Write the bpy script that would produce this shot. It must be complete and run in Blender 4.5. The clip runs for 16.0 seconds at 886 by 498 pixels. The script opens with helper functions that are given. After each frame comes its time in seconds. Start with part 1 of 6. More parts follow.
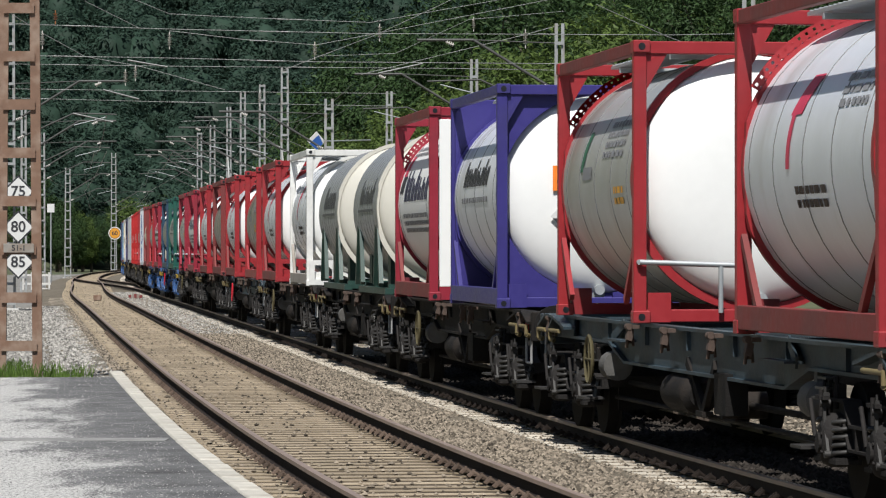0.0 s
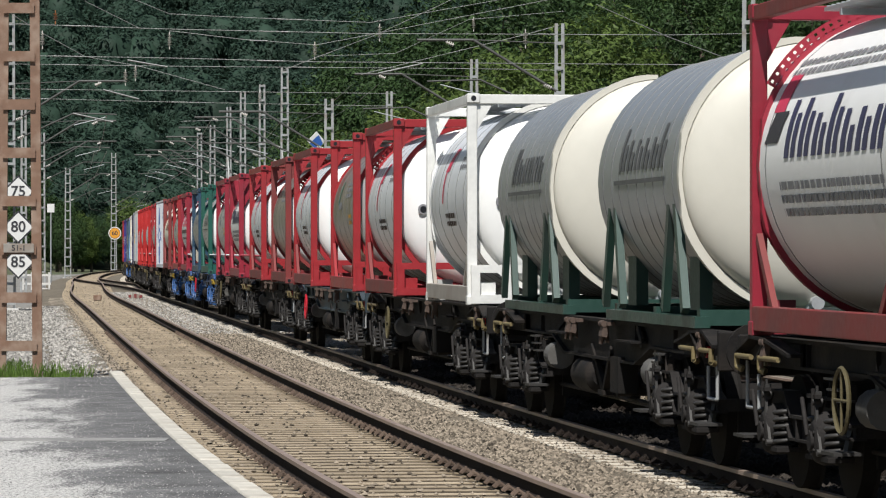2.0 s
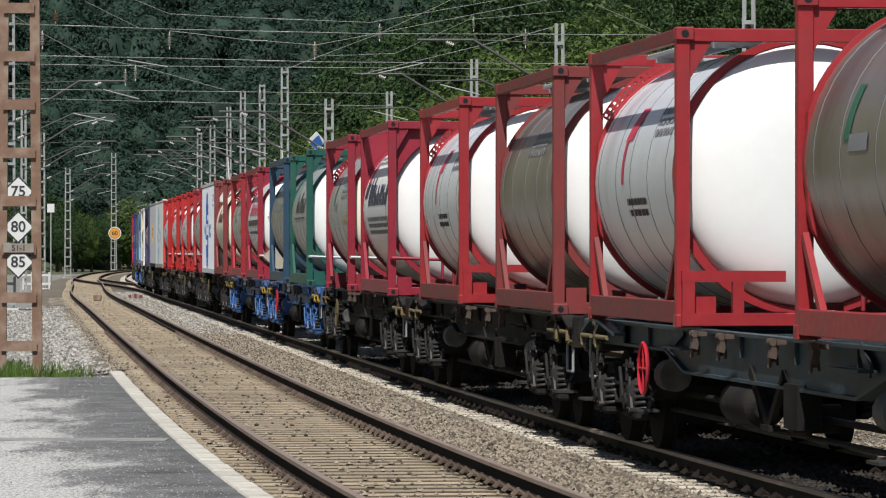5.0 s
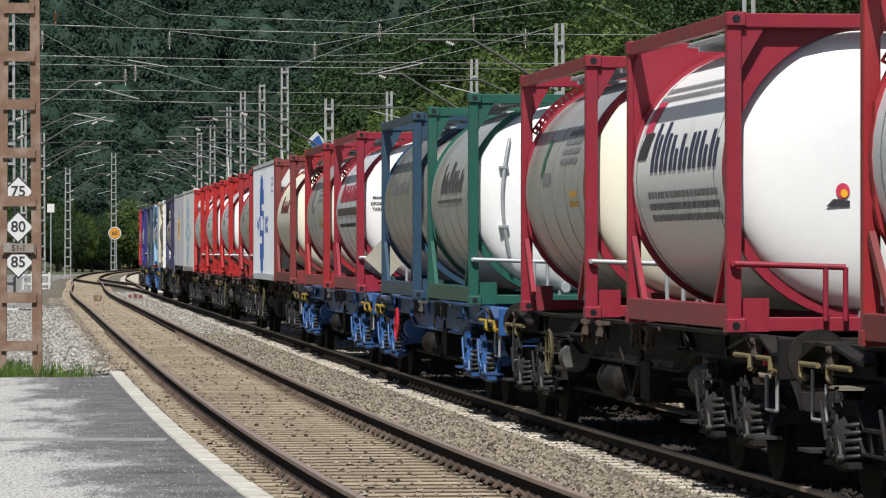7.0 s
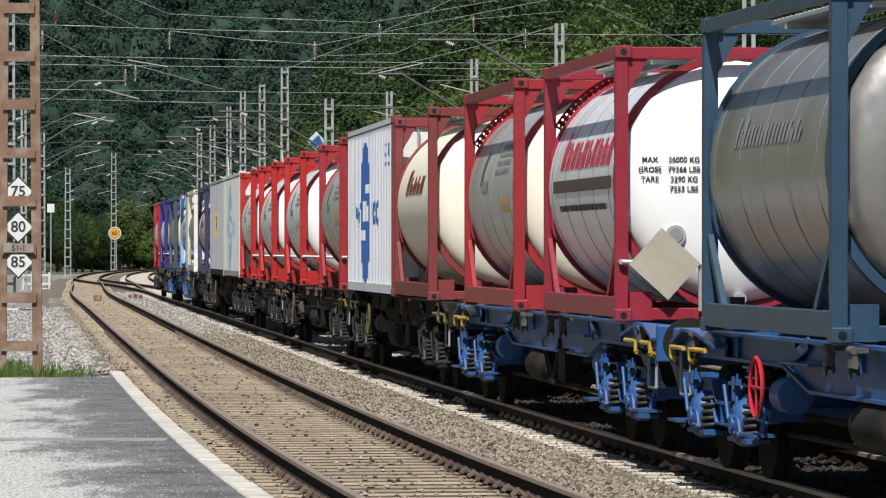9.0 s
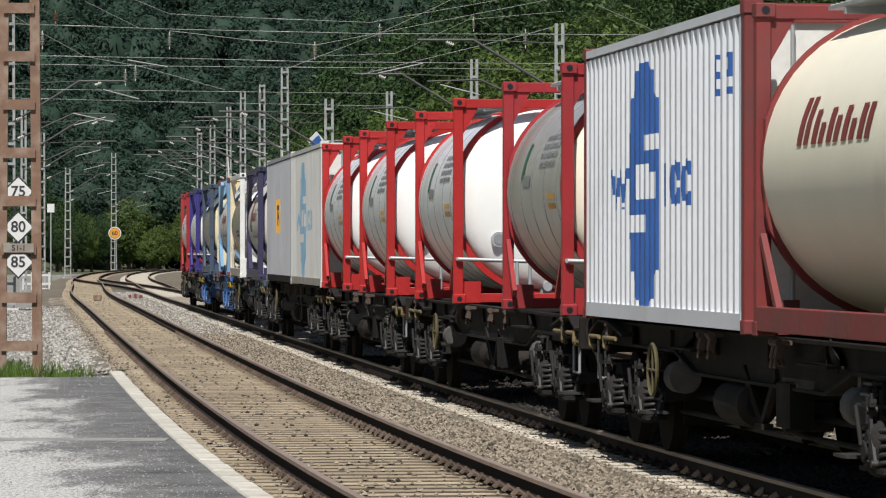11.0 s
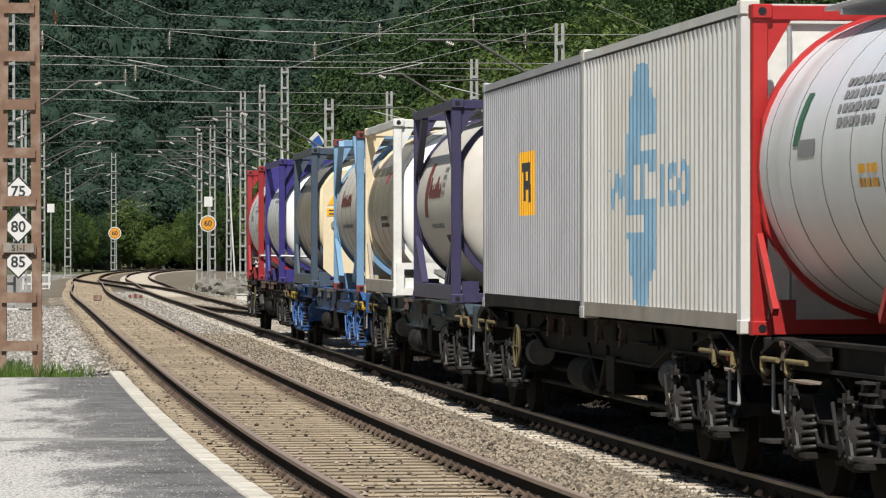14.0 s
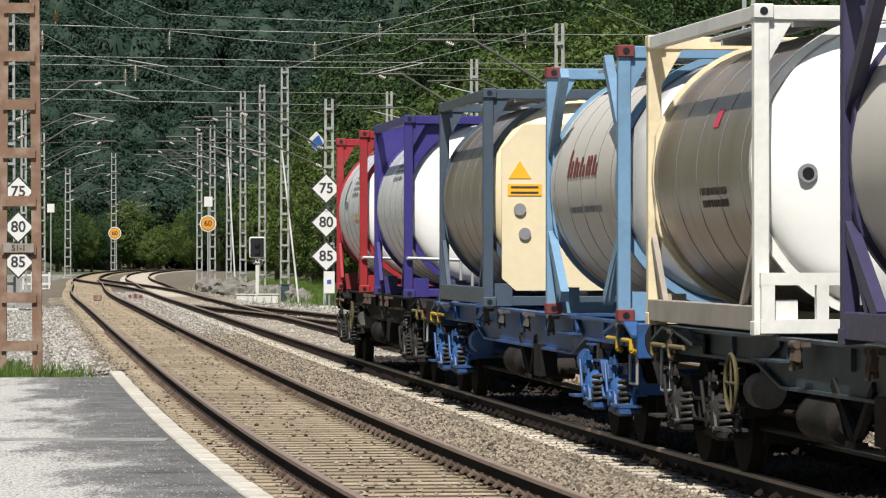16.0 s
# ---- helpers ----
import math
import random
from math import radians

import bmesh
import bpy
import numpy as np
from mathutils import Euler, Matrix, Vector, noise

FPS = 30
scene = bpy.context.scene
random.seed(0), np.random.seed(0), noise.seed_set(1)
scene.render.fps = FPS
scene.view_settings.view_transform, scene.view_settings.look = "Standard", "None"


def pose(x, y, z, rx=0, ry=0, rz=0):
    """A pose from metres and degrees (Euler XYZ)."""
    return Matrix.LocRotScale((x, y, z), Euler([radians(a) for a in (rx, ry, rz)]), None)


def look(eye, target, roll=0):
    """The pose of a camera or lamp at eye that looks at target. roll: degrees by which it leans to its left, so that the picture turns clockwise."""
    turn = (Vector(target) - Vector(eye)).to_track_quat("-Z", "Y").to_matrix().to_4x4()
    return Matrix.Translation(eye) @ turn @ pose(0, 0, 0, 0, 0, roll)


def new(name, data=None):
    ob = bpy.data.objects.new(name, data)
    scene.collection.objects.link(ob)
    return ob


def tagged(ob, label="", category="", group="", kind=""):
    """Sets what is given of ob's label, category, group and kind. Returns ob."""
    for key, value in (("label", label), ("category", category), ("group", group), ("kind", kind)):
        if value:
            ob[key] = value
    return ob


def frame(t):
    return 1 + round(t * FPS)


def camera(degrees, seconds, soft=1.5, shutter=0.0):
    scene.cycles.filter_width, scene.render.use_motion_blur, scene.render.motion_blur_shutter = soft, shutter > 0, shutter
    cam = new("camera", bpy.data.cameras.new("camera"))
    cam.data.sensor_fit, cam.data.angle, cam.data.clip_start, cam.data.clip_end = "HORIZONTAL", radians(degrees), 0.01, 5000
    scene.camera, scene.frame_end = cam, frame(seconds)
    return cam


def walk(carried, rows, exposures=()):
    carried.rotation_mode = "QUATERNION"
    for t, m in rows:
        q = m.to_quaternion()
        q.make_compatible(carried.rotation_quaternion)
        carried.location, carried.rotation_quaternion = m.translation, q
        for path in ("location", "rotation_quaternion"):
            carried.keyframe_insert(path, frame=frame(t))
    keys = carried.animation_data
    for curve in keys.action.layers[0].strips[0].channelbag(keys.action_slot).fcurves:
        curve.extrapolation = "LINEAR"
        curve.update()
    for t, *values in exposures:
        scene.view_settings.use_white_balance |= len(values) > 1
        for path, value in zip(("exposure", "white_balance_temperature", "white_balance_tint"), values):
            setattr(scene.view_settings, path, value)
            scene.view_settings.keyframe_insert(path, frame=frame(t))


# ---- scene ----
cam = camera(11.7556, 16.0, soft=1.2)
EYE = (0.0, 0.0, 1.90)
STOPS = ((0.0, 0.22, 6150), (2.0, 0.28, 6200), (3.5, 0.18, 6200), (6.5, 0.20, 6150), (9.0, 0.36, 6150), (12.5, 0.14, 6400), (14.0, 0.36, 6450), (15.5, 0.44, 6450), (16.0, 0.44, 6450))
walk(cam, [(0.0, look(EYE, (0, 1000, 2.405))), (16.0, look(EYE, (0, 1000, 2.405)))], [(t, e, k, 10) for t, e, k in STOPS])

# ---- light ----
SUN_ELEV, SUN_AZ = radians(56), radians(190)   # azimuth clockwise from +y
world = bpy.data.worlds.new("world")
scene.world = world
world.use_nodes = True
sky = world.node_tree.nodes.new("ShaderNodeTexSky")
sky.sky_type, sky.sun_disc = "NISHITA", False
sky.sun_elevation, sky.sun_rotation = SUN_ELEV, SUN_AZ
background = world.node_tree.nodes["Background"]
background.inputs["Strength"].default_value = 0.05
world.node_tree.links.new(sky.outputs[0], background.inputs["Color"])
sun_dir = Vector((math.sin(SUN_AZ) * math.cos(SUN_ELEV), math.cos(SUN_AZ) * math.cos(SUN_ELEV), math.sin(SUN_ELEV)))
lamp = bpy.data.lights.new("sun", "SUN")
lamp.energy, lamp.angle, lamp.color = 5.0, radians(0.53), (1.0, 0.95, 0.87)
sun = new("sun", lamp)
sun.matrix_world = look(sun_dir * 100, (0, 0, 0))


# ---- materials ----
MATS = {}


def mat(name, base, rough=0.6, metal=0.0, vary=0.25, scale=3.0, bump=0.0, bump_scale=60.0, island=0.0, rand=0.0, dirt=None, dirt_amount=0.0, stretch=(1, 1, 1), translucent=0.0, sharp=0.0, spec=0.5):
    """A surface with variation at two scales, dirt stains and a fine relief."""
    if name in MATS:
        return MATS[name]
    m = bpy.data.materials.new(name)
    m.use_nodes = True
    nt = m.node_tree
    nd, lk = nt.nodes, nt.links
    b = nd["Principled BSDF"]
    tc = nd.new("ShaderNodeTexCoord")
    mp = nd.new("ShaderNodeMapping")
    mp.inputs["Scale"].default_value = stretch
    lk.new(tc.outputs["Object"], mp.inputs["Vector"])

    def noise_node(sc, detail=5.0, rough_detail=0.5):
        n = nd.new("ShaderNodeTexNoise")
        n.inputs["Scale"].default_value, n.inputs["Detail"].default_value = sc, detail
        n.inputs["Roughness"].default_value = rough_detail
        lk.new(mp.outputs[0], n.inputs["Vector"])
        return n.outputs["Fac"]

    def math_node(op, a, c):
        n = nd.new("ShaderNodeMath")
        n.operation = op
        for sock, v in zip(n.inputs, (a, c)):
            if isinstance(v, (int, float)):
                sock.default_value = v
            else:
                lk.new(v, sock)
        return n.outputs[0]

    coarse, fine = noise_node(scale), noise_node(scale * 9)
    tot = math_node("ADD", math_node("MULTIPLY", coarse, 1.3), math_node("MULTIPLY", fine, 0.7))
    fac = math_node("ADD", math_node("MULTIPLY", math_node("SUBTRACT", tot, 1.0), vary * 2.2), 1.0)
    if rand or island:
        src = nd.new("ShaderNodeObjectInfo").outputs["Random"] if rand else nd.new("ShaderNodeNewGeometry").outputs["Random Per Island"]
        w = rand or island
        fac = math_node("MULTIPLY", fac, math_node("ADD", math_node("MULTIPLY", src, 2 * w), 1 - w))
    mul = nd.new("ShaderNodeVectorMath")
    mul.operation = "SCALE"
    mul.inputs[0].default_value = base
    lk.new(fac, mul.inputs["Scale"])
    col = mul.outputs[0]
    if dirt:
        ramp = nd.new("ShaderNodeMapRange")
        ramp.inputs["From Min"].default_value, ramp.inputs["From Max"].default_value = 0.62 - 0.3 * dirt_amount, (0.62 - 0.3 * dirt_amount + sharp) if sharp else 0.78
        lk.new(noise_node(scale * 0.6, 9.0, 0.72 if sharp else 0.5), ramp.inputs["Value"])
        mix = nd.new("ShaderNodeMix")
        mix.data_type = "RGBA"
        lk.new(ramp.outputs[0], mix.inputs["Factor"])
        lk.new(col, mix.inputs["A"])
        mix.inputs["B"].default_value = (*dirt, 1)
        col = mix.outputs["Result"]
    lk.new(col, b.inputs["Base Color"])
    rg = math_node("ADD", math_node("MULTIPLY", fine, 0.25), rough - 0.12)
    lk.new(rg, b.inputs["Roughness"])
    b.inputs["Metallic"].default_value = metal
    b.inputs["Specular IOR Level"].default_value = spec
    if bump:
        bp = nd.new("ShaderNodeBump")
        bp.inputs["Strength"].default_value, bp.inputs["Distance"].default_value = bump, 0.02
        lk.new(noise_node(bump_scale, 6.0), bp.inputs["Height"])
        lk.new(bp.outputs[0], b.inputs["Normal"])
    if translucent:
        tr = nd.new("ShaderNodeBsdfTranslucent")
        lk.new(col, tr.inputs["Color"])
        ms = nd.new("ShaderNodeMixShader")
        ms.inputs[0].default_value = translucent
        lk.new(b.outputs[0], ms.inputs[1])
        lk.new(tr.outputs[0], ms.inputs[2])
        lk.new(ms.outputs[0], nd["Material Output"].inputs["Surface"])
    MATS[name] = m
    return m


def worn_asphalt(m, edge, flow):
    """Pale aggregate shows where the dark top coat has worn off, mostly away from the platform edge; a speckle of chips lies over both."""
    nt = m.node_tree
    nd, lk = nt.nodes, nt.links
    b = nd["Principled BSDF"]
    old = b.inputs["Base Color"].links[0].from_socket
    tc = nd.new("ShaderNodeTexCoord")
    sep = nd.new("ShaderNodeSeparateXYZ")
    lk.new(tc.outputs["Object"], sep.inputs[0])

    def calc(op, a, c):
        n = nd.new("ShaderNodeMath")
        n.operation = op
        for sock, v in zip(n.inputs, (a, c)):
            if isinstance(v, (int, float)):
                sock.default_value = v
            else:
                lk.new(v, sock)
        return n.outputs[0]

    def cloud(scale, detail, rough, sy):
        mp = nd.new("ShaderNodeMapping")
        mp.inputs["Scale"].default_value = (1, sy, 1)
        lk.new(tc.outputs["Object"], mp.inputs[0])
        n = nd.new("ShaderNodeTexNoise")
        n.inputs["Scale"].default_value, n.inputs["Detail"].default_value, n.inputs["Roughness"].default_value = scale, detail, rough
        lk.new(mp.outputs[0], n.inputs["Vector"])
        return n.outputs["Fac"]

    across = calc("ADD", calc("MULTIPLY", sep.outputs["Y"], flow), calc("SUBTRACT", edge, sep.outputs["X"]))
    lean = calc("MULTIPLY", calc("SUBTRACT", across, 0.9), 0.20)
    worn = calc("ADD", calc("ADD", cloud(0.9, 9.0, 0.72, 0.25), lean), calc("MULTIPLY", cloud(34.0, 4.0, 0.75, 0.35), 0.62))
    ramp = nd.new("ShaderNodeMapRange")
    ramp.inputs["From Min"].default_value, ramp.inputs["From Max"].default_value = 0.84, 0.92
    lk.new(worn, ramp.inputs["Value"])
    mix = nd.new("ShaderNodeMix")
    mix.data_type = "RGBA"
    lk.new(ramp.outputs[0], mix.inputs["Factor"])
    lk.new(old, mix.inputs["A"])
    grain = nd.new("ShaderNodeMapRange")
    for k, v in (("From Min", 0.36), ("From Max", 0.56), ("To Min", 0.30), ("To Max", 1.0)):
        grain.inputs[k].default_value = v
    lk.new(cloud(26.0, 5.0, 0.8, 0.3), grain.inputs["Value"])
    pale = nd.new("ShaderNodeVectorMath")
    pale.operation = "SCALE"
    pale.inputs[0].default_value = (0.55, 0.54, 0.515)
    lk.new(grain.outputs[0], pale.inputs["Scale"])
    lk.new(pale.outputs[0], mix.inputs["B"])
    lk.new(mix.outputs["Result"], b.inputs["Base Color"])


def paint(name, c, rough=0.45, worn=0.4):
    return mat(name, c, rough, 0.0, 0.16, 1.7, 0.06, 90, dirt=tuple(0.35 * v + 0.03 for v in c), dirt_amount=worn)


RED = paint("red_paint", (0.29, 0.019, 0.024))
BRIGHT_RED = paint("bright_red_paint", (0.36, 0.016, 0.015), worn=0.15)
CRIMSON = paint("crimson_paint", (0.25, 0.016, 0.032))
BROWN_RED = paint("brown_red_paint", (0.19, 0.026, 0.024), 0.6, 0.6)
PURPLE = paint("violet_blue_paint", (0.035, 0.028, 0.17))
DARK_PURPLE = paint("dark_violet_paint", (0.040, 0.035, 0.085))
SLATE = paint("slate_blue_paint", (0.055, 0.078, 0.11))
TEAL_BLUE = paint("steel_blue_paint", (0.024, 0.058, 0.10))
LIGHT_BLUE = paint("light_blue_paint", (0.16, 0.29, 0.44))
CREAM = paint("cream_paint", (0.72, 0.62, 0.42), 0.5, 0.5)
OFF_WHITE = paint("off_white_paint", (0.68, 0.68, 0.65), 0.5, 0.3)
GREEN = paint("green_paint", (0.013, 0.085, 0.062))
WHITE = mat("white_tank_paint", (0.80, 0.80, 0.78), 0.4, 0, 0.04, 1.2, 0.02, 40, dirt=(0.55, 0.54, 0.50), dirt_amount=0.1)
CREAM_WHITE = mat("cream_white_paint", (0.56, 0.54, 0.47), 0.45, 0, 0.05, 1.0, 0.02, 40, dirt=(0.60, 0.50, 0.28), dirt_amount=0.2)
DARK_GREEN = paint("dark_green_paint", (0.018, 0.052, 0.04))
YELLOWED = mat("yellowed_white_paint", (0.78, 0.74, 0.60), 0.45, 0, 0.06, 1.0, 0.02, 40, dirt=(0.5, 0.44, 0.3), dirt_amount=0.2)
STEEL = mat("stainless_cladding", (0.78, 0.80, 0.84), 0.36, 0.32, 0.08, 0.9, 0.03, 25, dirt=(0.52, 0.51, 0.50), dirt_amount=0.2, stretch=(1, 2.0, 1))
DULL_STEEL = mat("dull_cladding", (0.52, 0.52, 0.505), 0.36, 0.5, 0.14, 0.8, 0.04, 25, dirt=(0.34, 0.30, 0.26), dirt_amount=0.5, stretch=(1, 2.0, 1))
BROWN_STEEL = mat("brown_stained_cladding", (0.34, 0.295, 0.26), 0.34, 0.65, 0.2, 0.8, 0.05, 25, dirt=(0.17, 0.12, 0.095), dirt_amount=0.6, stretch=(1, 2.0, 1))
GREY_CLAD = mat("grey_cladding", (0.33, 0.345, 0.36), 0.35, 0.45, 0.12, 0.8, 0.04, 25, dirt=(0.26, 0.25, 0.23), dirt_amount=0.4)
SEAM = mat("seam_dark", (0.16, 0.16, 0.16), 0.6)
GALV = mat("galvanised_steel", (0.42, 0.44, 0.45), 0.5, 0.5, 0.15, 6, 0.03, 80)
MAST_GREY = mat("mast_grey", (0.30, 0.31, 0.31), 0.6, 0.1, 0.2, 4, 0.05, 60, dirt=(0.18, 0.14, 0.10), dirt_amount=0.4)
RUST = mat("rust_brown_paint", (0.175, 0.102, 0.066), 0.7, 0, 0.22, 5, 0.15, 60, dirt=(0.34, 0.26, 0.2), dirt_amount=0.5)
# grime, taken darker to hold the deep shade below the containers
WAGON_DARK = mat("wagon_shaded_grime", (0.013, 0.012, 0.0115), 0.8, 0.0, 0.4, 3, 0.25, 40, dirt=(0.034, 0.027, 0.022), dirt_amount=0.5, spec=0.15)
WAGON_BLUE = mat("wagon_blue_paint", (0.018, 0.082, 0.25), 0.5, 0, 0.25, 3, 0.1, 40, dirt=(0.03, 0.035, 0.05), dirt_amount=0.6)
WAGON_TEAL = mat("wagon_grey_blue_paint", (0.028, 0.05, 0.066), 0.6, 0, 0.4, 3, 0.1, 40, dirt=(0.016, 0.015, 0.014), dirt_amount=0.85)
# bogie grime, also darkened for the shade under the wagon
BOGIE_GREY = mat("bogie_shaded_grime", (0.024, 0.022, 0.021), 0.8, 0.0, 0.45, 4, 0.3, 40, dirt=(0.018, 0.016, 0.015), dirt_amount=0.6, spec=0.15)
DUSTY = mat("dusty_grey_paint", (0.10, 0.097, 0.09), 0.8, 0, 0.3, 5, 0.1, 50, dirt=(0.03, 0.027, 0.024), dirt_amount=0.6)
TAN_YELLOW = mat("tan_yellow_paint", (0.16, 0.125, 0.055), 0.6, 0, 0.3, 4, 0.1, 40)
SPRING = mat("spring_steel", (0.038, 0.036, 0.034), 0.6, 0.3, 0.2, 8)
# wheels almost black, since the shade behind the bogies is in the colour
WHEEL = mat("wheel_shaded_steel", (0.014, 0.013, 0.012), 0.9, 0.0, 0.2, 5, spec=0.1)
YELLOW = paint("yellow_paint", (0.55, 0.36, 0.03), worn=0.6)
HAND_RED = paint("handwheel_red", (0.5, 0.015, 0.03))
RUSTY_LUG = mat("rusty_lug", (0.075, 0.05, 0.038), 0.8, 0, 0.35, 8, 0.2, 60)
BLACK = mat("black_print", (0.03, 0.03, 0.035), 0.6, 0, 0.1)
GREY_PRINT = mat("grey_print", (0.22, 0.22, 0.23), 0.6, 0, 0.2)
RED_PRINT = mat("red_print", (0.55, 0.04, 0.09), 0.5, 0, 0.15)
BLUE_PRINT = mat("navy_print", (0.03, 0.10, 0.34), 0.5, 0, 0.15)
SKY_PRINT = mat("faded_blue_print", (0.20, 0.36, 0.50), 0.55, 0, 0.2)
ORANGE = mat("orange_plate", (0.85, 0.22, 0.02), 0.5, 0, 0.1)
AMBER = mat("amber_panel", (0.85, 0.42, 0.02), 0.5, 0, 0.1)
SIGN_AMBER = mat("sign_amber", (0.62, 0.27, 0.02), 0.5, 0, 0.1)
SIGN_WHITE = mat("sign_white", (0.62, 0.62, 0.60), 0.5, 0, 0.05)
WORN_PLATE = mat("worn_plate", (0.27, 0.25, 0.22), 0.6, 0, 0.2, 6, dirt=(0.18, 0.12, 0.08), dirt_amount=0.5)
GREEN_PRINT = mat("green_print", (0.03, 0.12, 0.07), 0.5, 0, 0.15)
GLASS_DARK = mat("signal_black", (0.012, 0.013, 0.016), 0.35, 0, 0.2)
PALE_SAND = mat("pale_sand", (0.31, 0.268, 0.205), 0.95, 0, 0.45, 0.7, 0.6, 20, dirt=(0.15, 0.125, 0.10), dirt_amount=0.8, spec=0.15)
# ballast with the shade under the train put into its colour
SHADED_BALLAST = mat("shaded_ballast", (0.026, 0.022, 0.019), 0.8, 0, 0.5, 1.6, 0.9, 16, dirt=(0.03, 0.026, 0.022), dirt_amount=0.6, spec=0.15)
BALLAST = mat("ballast", (0.15, 0.13, 0.10), 0.9, 0, 0.5, 1.6, 0.9, 16, dirt=(0.10, 0.085, 0.065), dirt_amount=0.6, spec=0.15)
GRAVEL = mat("pale_gravel", (0.20, 0.192, 0.175), 0.95, 0, 0.5, 2.2, 0.9, 14, dirt=(0.12, 0.11, 0.09), dirt_amount=0.5, stretch=(1, 0.4, 1))
SAND_BALLAST = mat("sandy_ballast", (0.095, 0.072, 0.047), 0.95, 0, 0.6, 0.8, 0.8, 24, dirt=(0.06, 0.048, 0.036), dirt_amount=0.8, spec=0.15)
# stones darkened the same way for the shade under the train
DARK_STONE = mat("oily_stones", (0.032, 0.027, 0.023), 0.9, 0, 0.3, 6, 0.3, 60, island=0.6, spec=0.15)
STONE = mat("ballast_stones", (0.175, 0.147, 0.113), 0.9, 0, 0.3, 6, 0.3, 60, island=0.85, spec=0.15)
GRIT = mat("platform_grit", (0.30, 0.295, 0.28), 0.8, 0, 0.2, 6, island=0.8)
DULL_YELLOW = mat("dull_yellow_paint", (0.09, 0.075, 0.035), 0.6, 0, 0.3, 4, 0.1, 40)
PALE_STONE = mat("pale_stones", (0.25, 0.238, 0.215), 0.9, 0, 0.3, 6, 0.3, 60, island=0.7)
SLEEPER = mat("sleeper_concrete", (0.36, 0.298, 0.215), 0.9, 0, 0.5, 3, 0.4, 50, rand=0.22, dirt=(0.21, 0.165, 0.11), dirt_amount=0.8, spec=0.15)
SLEEPER_PALE = mat("sleeper_pale", (0.50, 0.45, 0.37), 0.9, 0, 0.25, 4, 0.3, 50, rand=0.2, dirt=(0.2, 0.16, 0.12), dirt_amount=0.3)
# near black: the shade below the rail head is in this colour
RAIL_SIDE = mat("rail_side_shaded", (0.022, 0.016, 0.013), 0.9, 0.0, 0.3, 3, 0.2, 50, spec=0.2)
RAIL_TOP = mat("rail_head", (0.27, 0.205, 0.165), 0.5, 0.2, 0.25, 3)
CLIP = mat("rail_clip_rust", (0.14, 0.102, 0.078), 0.85, 0.0, 0.35, 9, 0.2, 50, rand=0.3, spec=0.2)
JOINT = mat("joint_concrete", (0.25, 0.245, 0.235), 0.9, 0, 0.3, 4, 0.3, 50, dirt=(0.14, 0.138, 0.135), dirt_amount=0.6)
ASPHALT = mat("platform_asphalt", (0.125, 0.124, 0.124), 0.9, 0, 0.55, 1.5, 0.8, 60, spec=0.2)
worn_asphalt(ASPHALT, 2.6, -0.118)
KERB = mat("platform_edge", (0.48, 0.455, 0.395), 0.85, 0, 0.3, 2.0, 0.35, 40, rand=0.1, dirt=(0.25, 0.22, 0.18), dirt_amount=0.3)
SOIL = mat("soil_ground", (0.085, 0.09, 0.045), 0.95, 0, 0.5, 0.2, 0.4, 6, dirt=(0.035, 0.055, 0.02), dirt_amount=0.8)
BARK = mat("bark", (0.10, 0.08, 0.06), 0.9, 0, 0.3, 5, 0.5, 30)
LEAF = mat("leaves_dark", (0.036, 0.066, 0.022), 0.55, 0, 0.3, 0.5, island=0.4, translucent=0.25, spec=0.15)
LEAF_LIGHT = mat("leaves_light", (0.085, 0.125, 0.032), 0.55, 0, 0.3, 0.5, island=0.45, translucent=0.35, spec=0.15)
# green leaves with the blue of distance haze mixed into the colour
LEAF_HAZY = mat("leaves_hazy", (0.037, 0.067, 0.047), 0.6, 0, 0.4, 0.12, island=0.15, translucent=0.4, spec=0.15)
GRASS = mat("grass", (0.09, 0.15, 0.03), 0.7, 0, 0.3, 3, island=0.4, translucent=0.3, spec=0.15)
WIRE = mat("wire", (0.19, 0.19, 0.185), 0.5, 0.6, 0.1)
WIRE_DARK = mat("cantilever_tube", (0.07, 0.07, 0.065), 0.6, 0.3, 0.2)
INSULATOR = mat("insulator", (0.55, 0.52, 0.48), 0.3, 0, 0.1)
BROWN_INSULATOR = mat("brown_insulator", (0.30, 0.12, 0.05), 0.3, 0, 0.1)
ROCK = mat("rock_wall", (0.17, 0.16, 0.14), 0.9, 0, 0.5, 1.2, 0.8, 8)
CONCRETE = mat("pale_concrete", (0.55, 0.54, 0.51), 0.85, 0, 0.2, 3, 0.2, 40)


# ---- mesh helpers ----
def box(bm, c, s, rx=0, ry=0, rz=0):
    m = pose(*c, rx, ry, rz) @ Matrix.Diagonal((*s, 1))
    return bmesh.ops.create_cube(bm, size=1.0, matrix=m)["verts"]


def bevel(bm, w=0.01):
    bmesh.ops.bevel(bm, geom=list(bm.edges), offset=w, segments=1, affect="EDGES", profile=0.5)


def tube(bm, a, b, r, seg=10, r2=None):
    a, b = Vector(a), Vector(b)
    dv = b - a
    q = dv.to_track_quat("Z", "Y").to_matrix().to_4x4()
    made = bmesh.ops.create_cone(bm, cap_ends=True, segments=seg, radius1=r, radius2=r if r2 is None else r2, depth=dv.length, matrix=Matrix.Translation((a + b) / 2) @ q)
    for f in {f for v in made["verts"] for f in v.link_faces}:
        if len(f.verts) == 4 and seg > 4:
            f.smooth = True
        else:
            for e in f.edges:
                e.smooth = False


